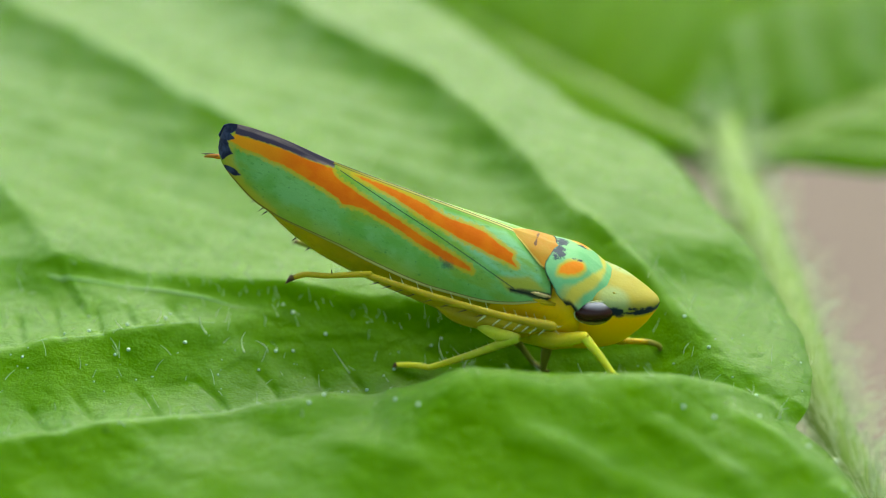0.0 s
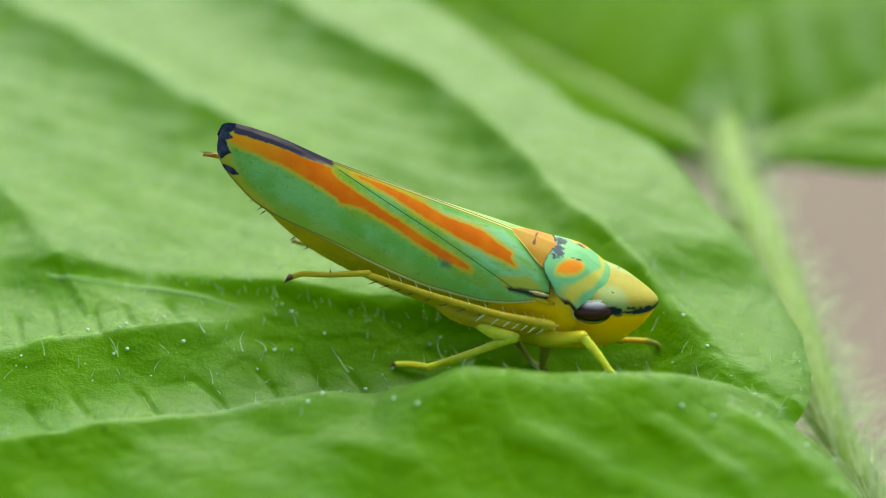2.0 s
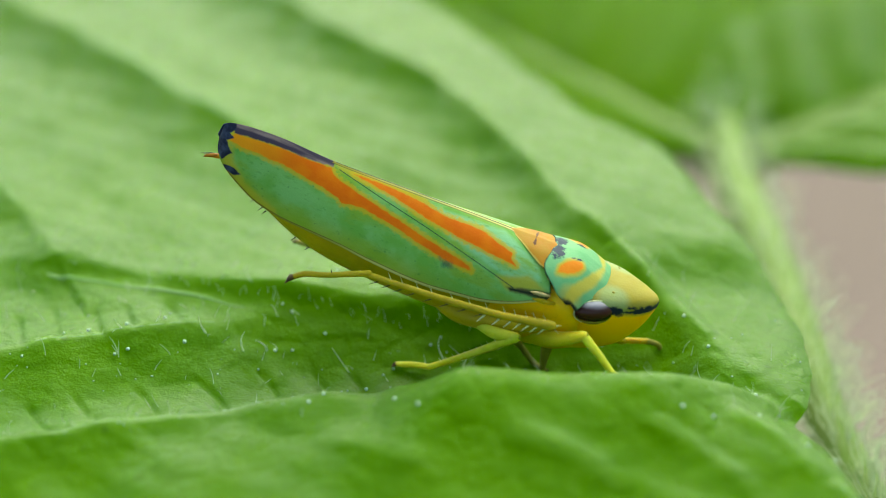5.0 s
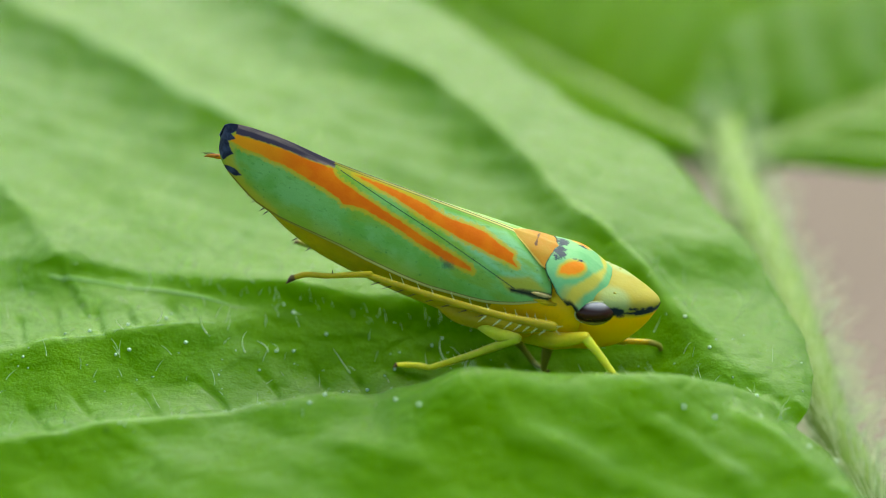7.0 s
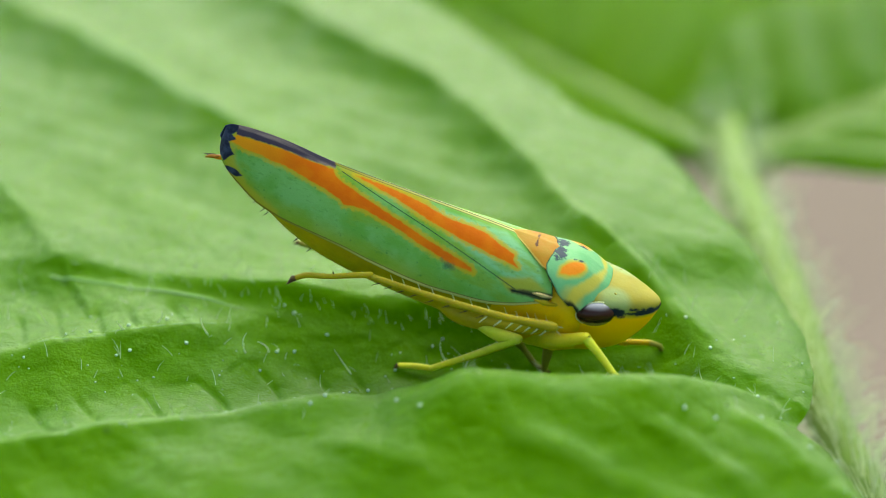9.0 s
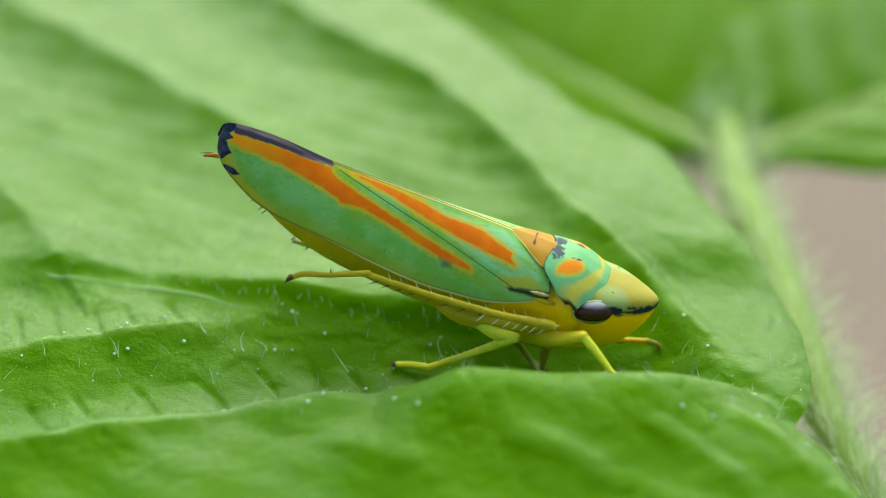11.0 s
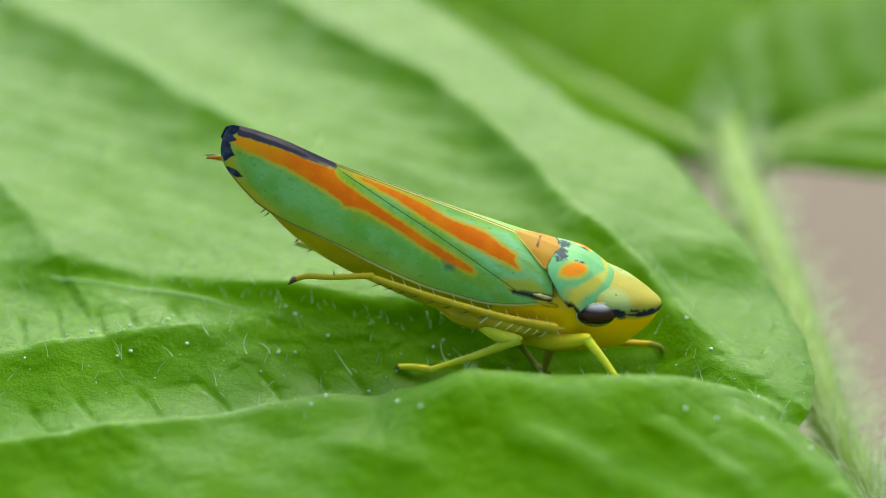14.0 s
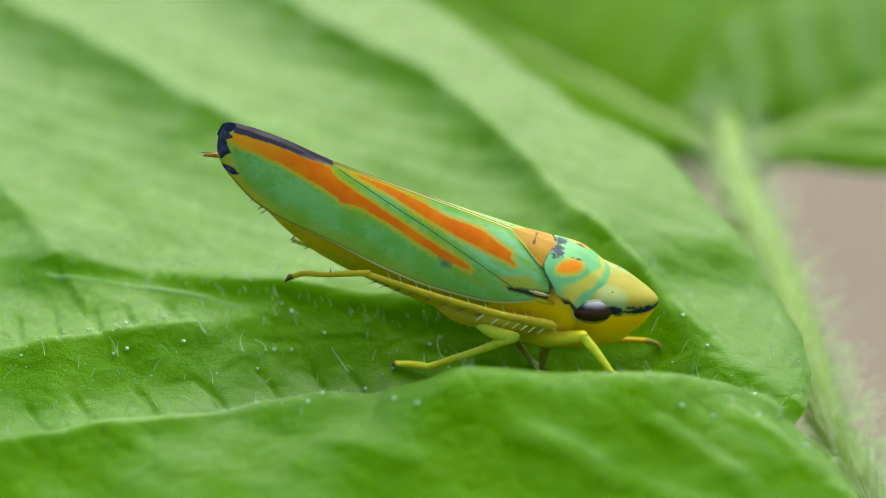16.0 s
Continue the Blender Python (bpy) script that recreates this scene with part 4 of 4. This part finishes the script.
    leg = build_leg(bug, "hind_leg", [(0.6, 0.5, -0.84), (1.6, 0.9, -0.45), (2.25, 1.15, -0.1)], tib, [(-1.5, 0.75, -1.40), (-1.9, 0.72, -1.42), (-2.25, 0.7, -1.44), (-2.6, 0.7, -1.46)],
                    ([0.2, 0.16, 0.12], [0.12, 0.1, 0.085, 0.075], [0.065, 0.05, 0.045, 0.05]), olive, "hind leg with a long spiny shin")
    spines_along(leg, tib, [(0.6 + 0.055 * i, (-0.8, -0.3, -0.7)) for i in range(8)], 0.2, (-0.2, 0, 0), CLAW, 0.013)
    # middle legs
    tib = [(1.84, -1.25, -0.44), (1.25, -0.91, -1.31), (0.62, -0.56, -2.17)]
    leg = build_leg(bug, "middle_leg", [(1.01, -0.6, -0.73), (1.49, -1.00, -0.64), (1.85, -1.25, -0.43)], tib, [(0.62, -0.56, -2.17), (0.34, -0.53, -2.27), (0.05, -0.52, -2.40)],
                    ([0.16, 0.14, 0.09], [0.095, 0.072, 0.058], [0.055, 0.06, 0.05]), pale, "pale yellow middle leg")
    spines_along(leg, tib, [(0.15 + 0.07 * i, (-0.6, -0.3, 0.75)) for i in range(11)], 0.14, (-0.2, 0, 0), SPINE, 0.009)
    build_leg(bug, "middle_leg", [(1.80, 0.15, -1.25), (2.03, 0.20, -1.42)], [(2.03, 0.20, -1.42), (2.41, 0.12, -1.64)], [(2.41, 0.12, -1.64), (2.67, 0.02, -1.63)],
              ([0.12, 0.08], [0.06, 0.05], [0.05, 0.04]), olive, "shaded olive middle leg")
    # front legs
    build_leg(bug, "front_leg", [(2.05, -0.4, -0.76), (2.54, -0.9, -0.36), (2.96, -1.2, 0.10)], [(2.96, -1.2, 0.10), (3.3, -1.35, -0.03), (3.67, -1.5, -0.21)],
              [(3.67, -1.5, -0.21), (3.96, -1.55, -0.20)], ([0.20, 0.15, 0.10], [0.095, 0.075, 0.06], [0.055, 0.045]), (FEMUR, LEGS, LEGS), "pale yellow front leg")
    # far one in darker tones than the near leg, its dimness part of the colour
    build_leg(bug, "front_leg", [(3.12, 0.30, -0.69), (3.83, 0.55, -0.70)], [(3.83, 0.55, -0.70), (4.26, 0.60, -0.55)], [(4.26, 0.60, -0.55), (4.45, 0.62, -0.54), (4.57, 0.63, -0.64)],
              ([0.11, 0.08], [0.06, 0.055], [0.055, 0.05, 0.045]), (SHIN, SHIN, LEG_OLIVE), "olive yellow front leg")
    # bristles under the wing edge
    for i, (x, z) in enumerate([(-3.66, -0.28), (-3.54, -0.36), (-3.36, -0.47), (-3.28, -0.52), (-2.6, -0.81), (-2.3, -0.9)]):
        v, f = tube_data(np.array([(x, -0.25, z), (x - 0.04, -0.26, z - 0.06), (x - 0.07, -0.27, z - 0.10)]), [0.014, 0.01, 0.003], 6)
        link("bristle", v, f, DARK_SPINE, bug)
    # tail tube, drawn out of the abdomen, with its hinged flap
    anal = tube("tail_tube", [(0, 0, 0), (-0.14, 0, 0), (-0.30, 0, 0), (-0.37, 0, 0)], [0.05, 0.055, 0.05, 0.04], ORANGE, bug, "orange tail tube", n=14)
    flap = tube("flap", [(0, 0, 0), (-0.10, 0, 0.008), (-0.20, 0, 0.012), (-0.27, 0, 0.0)], [0.045, 0.045, 0.035, 0.012], BRISTLE, anal, "brown bristly flap", n=14, flat=0.9)
    for i in range(6):
        v, f = tube_data(np.array([(-0.04 - 0.035 * i, 0, 0.03), (-0.09 - 0.035 * i, 0, 0.06), (-0.15 - 0.035 * i, 0, 0.075)]), [0.006, 0.005, 0.002], 5)
        link("bristle", v, f, DARK_SPINE, flap)
    return bug, anal, flap


# ---- droplets shot from the tail ----
SHOTS = (1.5, 6.7, 8.7, 13.3, 14.3)
SHIFTS = ((0, 0), (0.0, -0.02), (0.02, 0.02), (0.10, 0.0), (0.09, -0.09))
DROP_OUT = Vector((-4.33, 0.85, 3.30)) * MM
DROP_IN = Vector((-1.49, 0.29, 2.10)) * MM


def build_droplets():
    drops = []
    for i, t in enumerate(SHOTS):
        ob = link("honeydew_droplet", *ball_data((0, 0, 0), (0.20, 0.20, 0.20), 24), WATER)
        tagged(ob, "clear round honeydew droplet leaving the insect's tail", "droplet", "honeydew droplets")
        drops.append(ob)
    return drops


build_ground()
build_leaf()
build_leaf_hairs()
build_stem()
far_leaf((7.86, 14.2, -3.51), (18.03, 21.51, -2.85), 3.6, (0.0, 0.14, 1), (0.0, 0.5), "green leaf growing sideways from the stem, out of focus", 6, 0.008, LEAF_SIDE)
far_leaf((6.98, 14.22, -3.47), (-1.52, 28.59, -4.58), 5.2, (0.15, -0.22, 1), (0.28, 0.28), "green leaf behind with a pale midrib, out of focus", 5)
far_leaf((8.06, 18.57, -5.0), (17.31, 36.75, -7.4), 7.5, (0.0, -0.2, 1), (0.16, 0.16), "bright green leaf behind the stem, out of focus", 6)
far_leaf((7.4, 18.0, -5.6), (0.5, 40.0, -8.4), 6.5, (0.0, -0.2, 1), (0.16, 0.16), "bright green leaf far behind, out of focus", 6)
bug, anal, flap = build_insect()
drops = build_droplets()


def motions():
    tube_rows, flap_rows = [(0.0, pose(-4.20 * MM, 0, 0.165 * MM, 0, -24, 0))], [(0.0, pose(-0.31 * MM, 0, 0.012 * MM, 0, -4, 0))]
    for t in SHOTS:
        tube_rows += [(t - 0.13, pose(-4.20 * MM, 0, 0.165 * MM, 0, -24, 0)), (t - 0.04, pose(-4.40 * MM, 0, 0.12 * MM, 0, -88, 0)),
                      (t + 0.03, pose(-4.40 * MM, 0, 0.12 * MM, 0, -88, 0)), (t + 0.1, pose(-4.22 * MM, 0, 0.175 * MM, 0, -12, 0)),
                      (t + 0.27, pose(-4.20 * MM, 0, 0.165 * MM, 0, -24, 0))]
        flap_rows += [(t - 0.13, pose(-0.31 * MM, 0, 0.012 * MM, 0, -4, 0)), (t - 0.04, pose(-0.36 * MM, 0, 0.0, 0, 78, 0)),
                      (t + 0.03, pose(-0.36 * MM, 0, 0.0, 0, 78, 0)), (t + 0.1, pose(-0.31 * MM, 0, 0.012 * MM, 0, 0, 0))]
    tube_rows.append((16.0, tube_rows[0][1]))
    flap_rows.append((16.0, flap_rows[0][1]))
    walk(anal, tube_rows)
    walk(flap, flap_rows)
    for i, (ob, t, (sx, sz)) in enumerate(zip(drops, SHOTS, SHIFTS)):
        out = Matrix.Translation(DROP_OUT + Vector((sx, 0, sz)) * MM)
        away = Vector((-60 - 5 * i, 12 + 3 * i, 2)) * MM
        down = Vector((-110 - 12 * i, 20 + 9 * i, -45.5)) * MM
        rows = [(0.0, Matrix.Translation(DROP_IN)), (t - 0.1, Matrix.Translation(DROP_IN)), (t - 0.04, out),
                (t + 0.03, out), (t + 0.08, Matrix.Translation(away)), (t + 0.24, Matrix.Translation(down)), (16.0, Matrix.Translation(down))]
        walk(ob, rows)


motions()
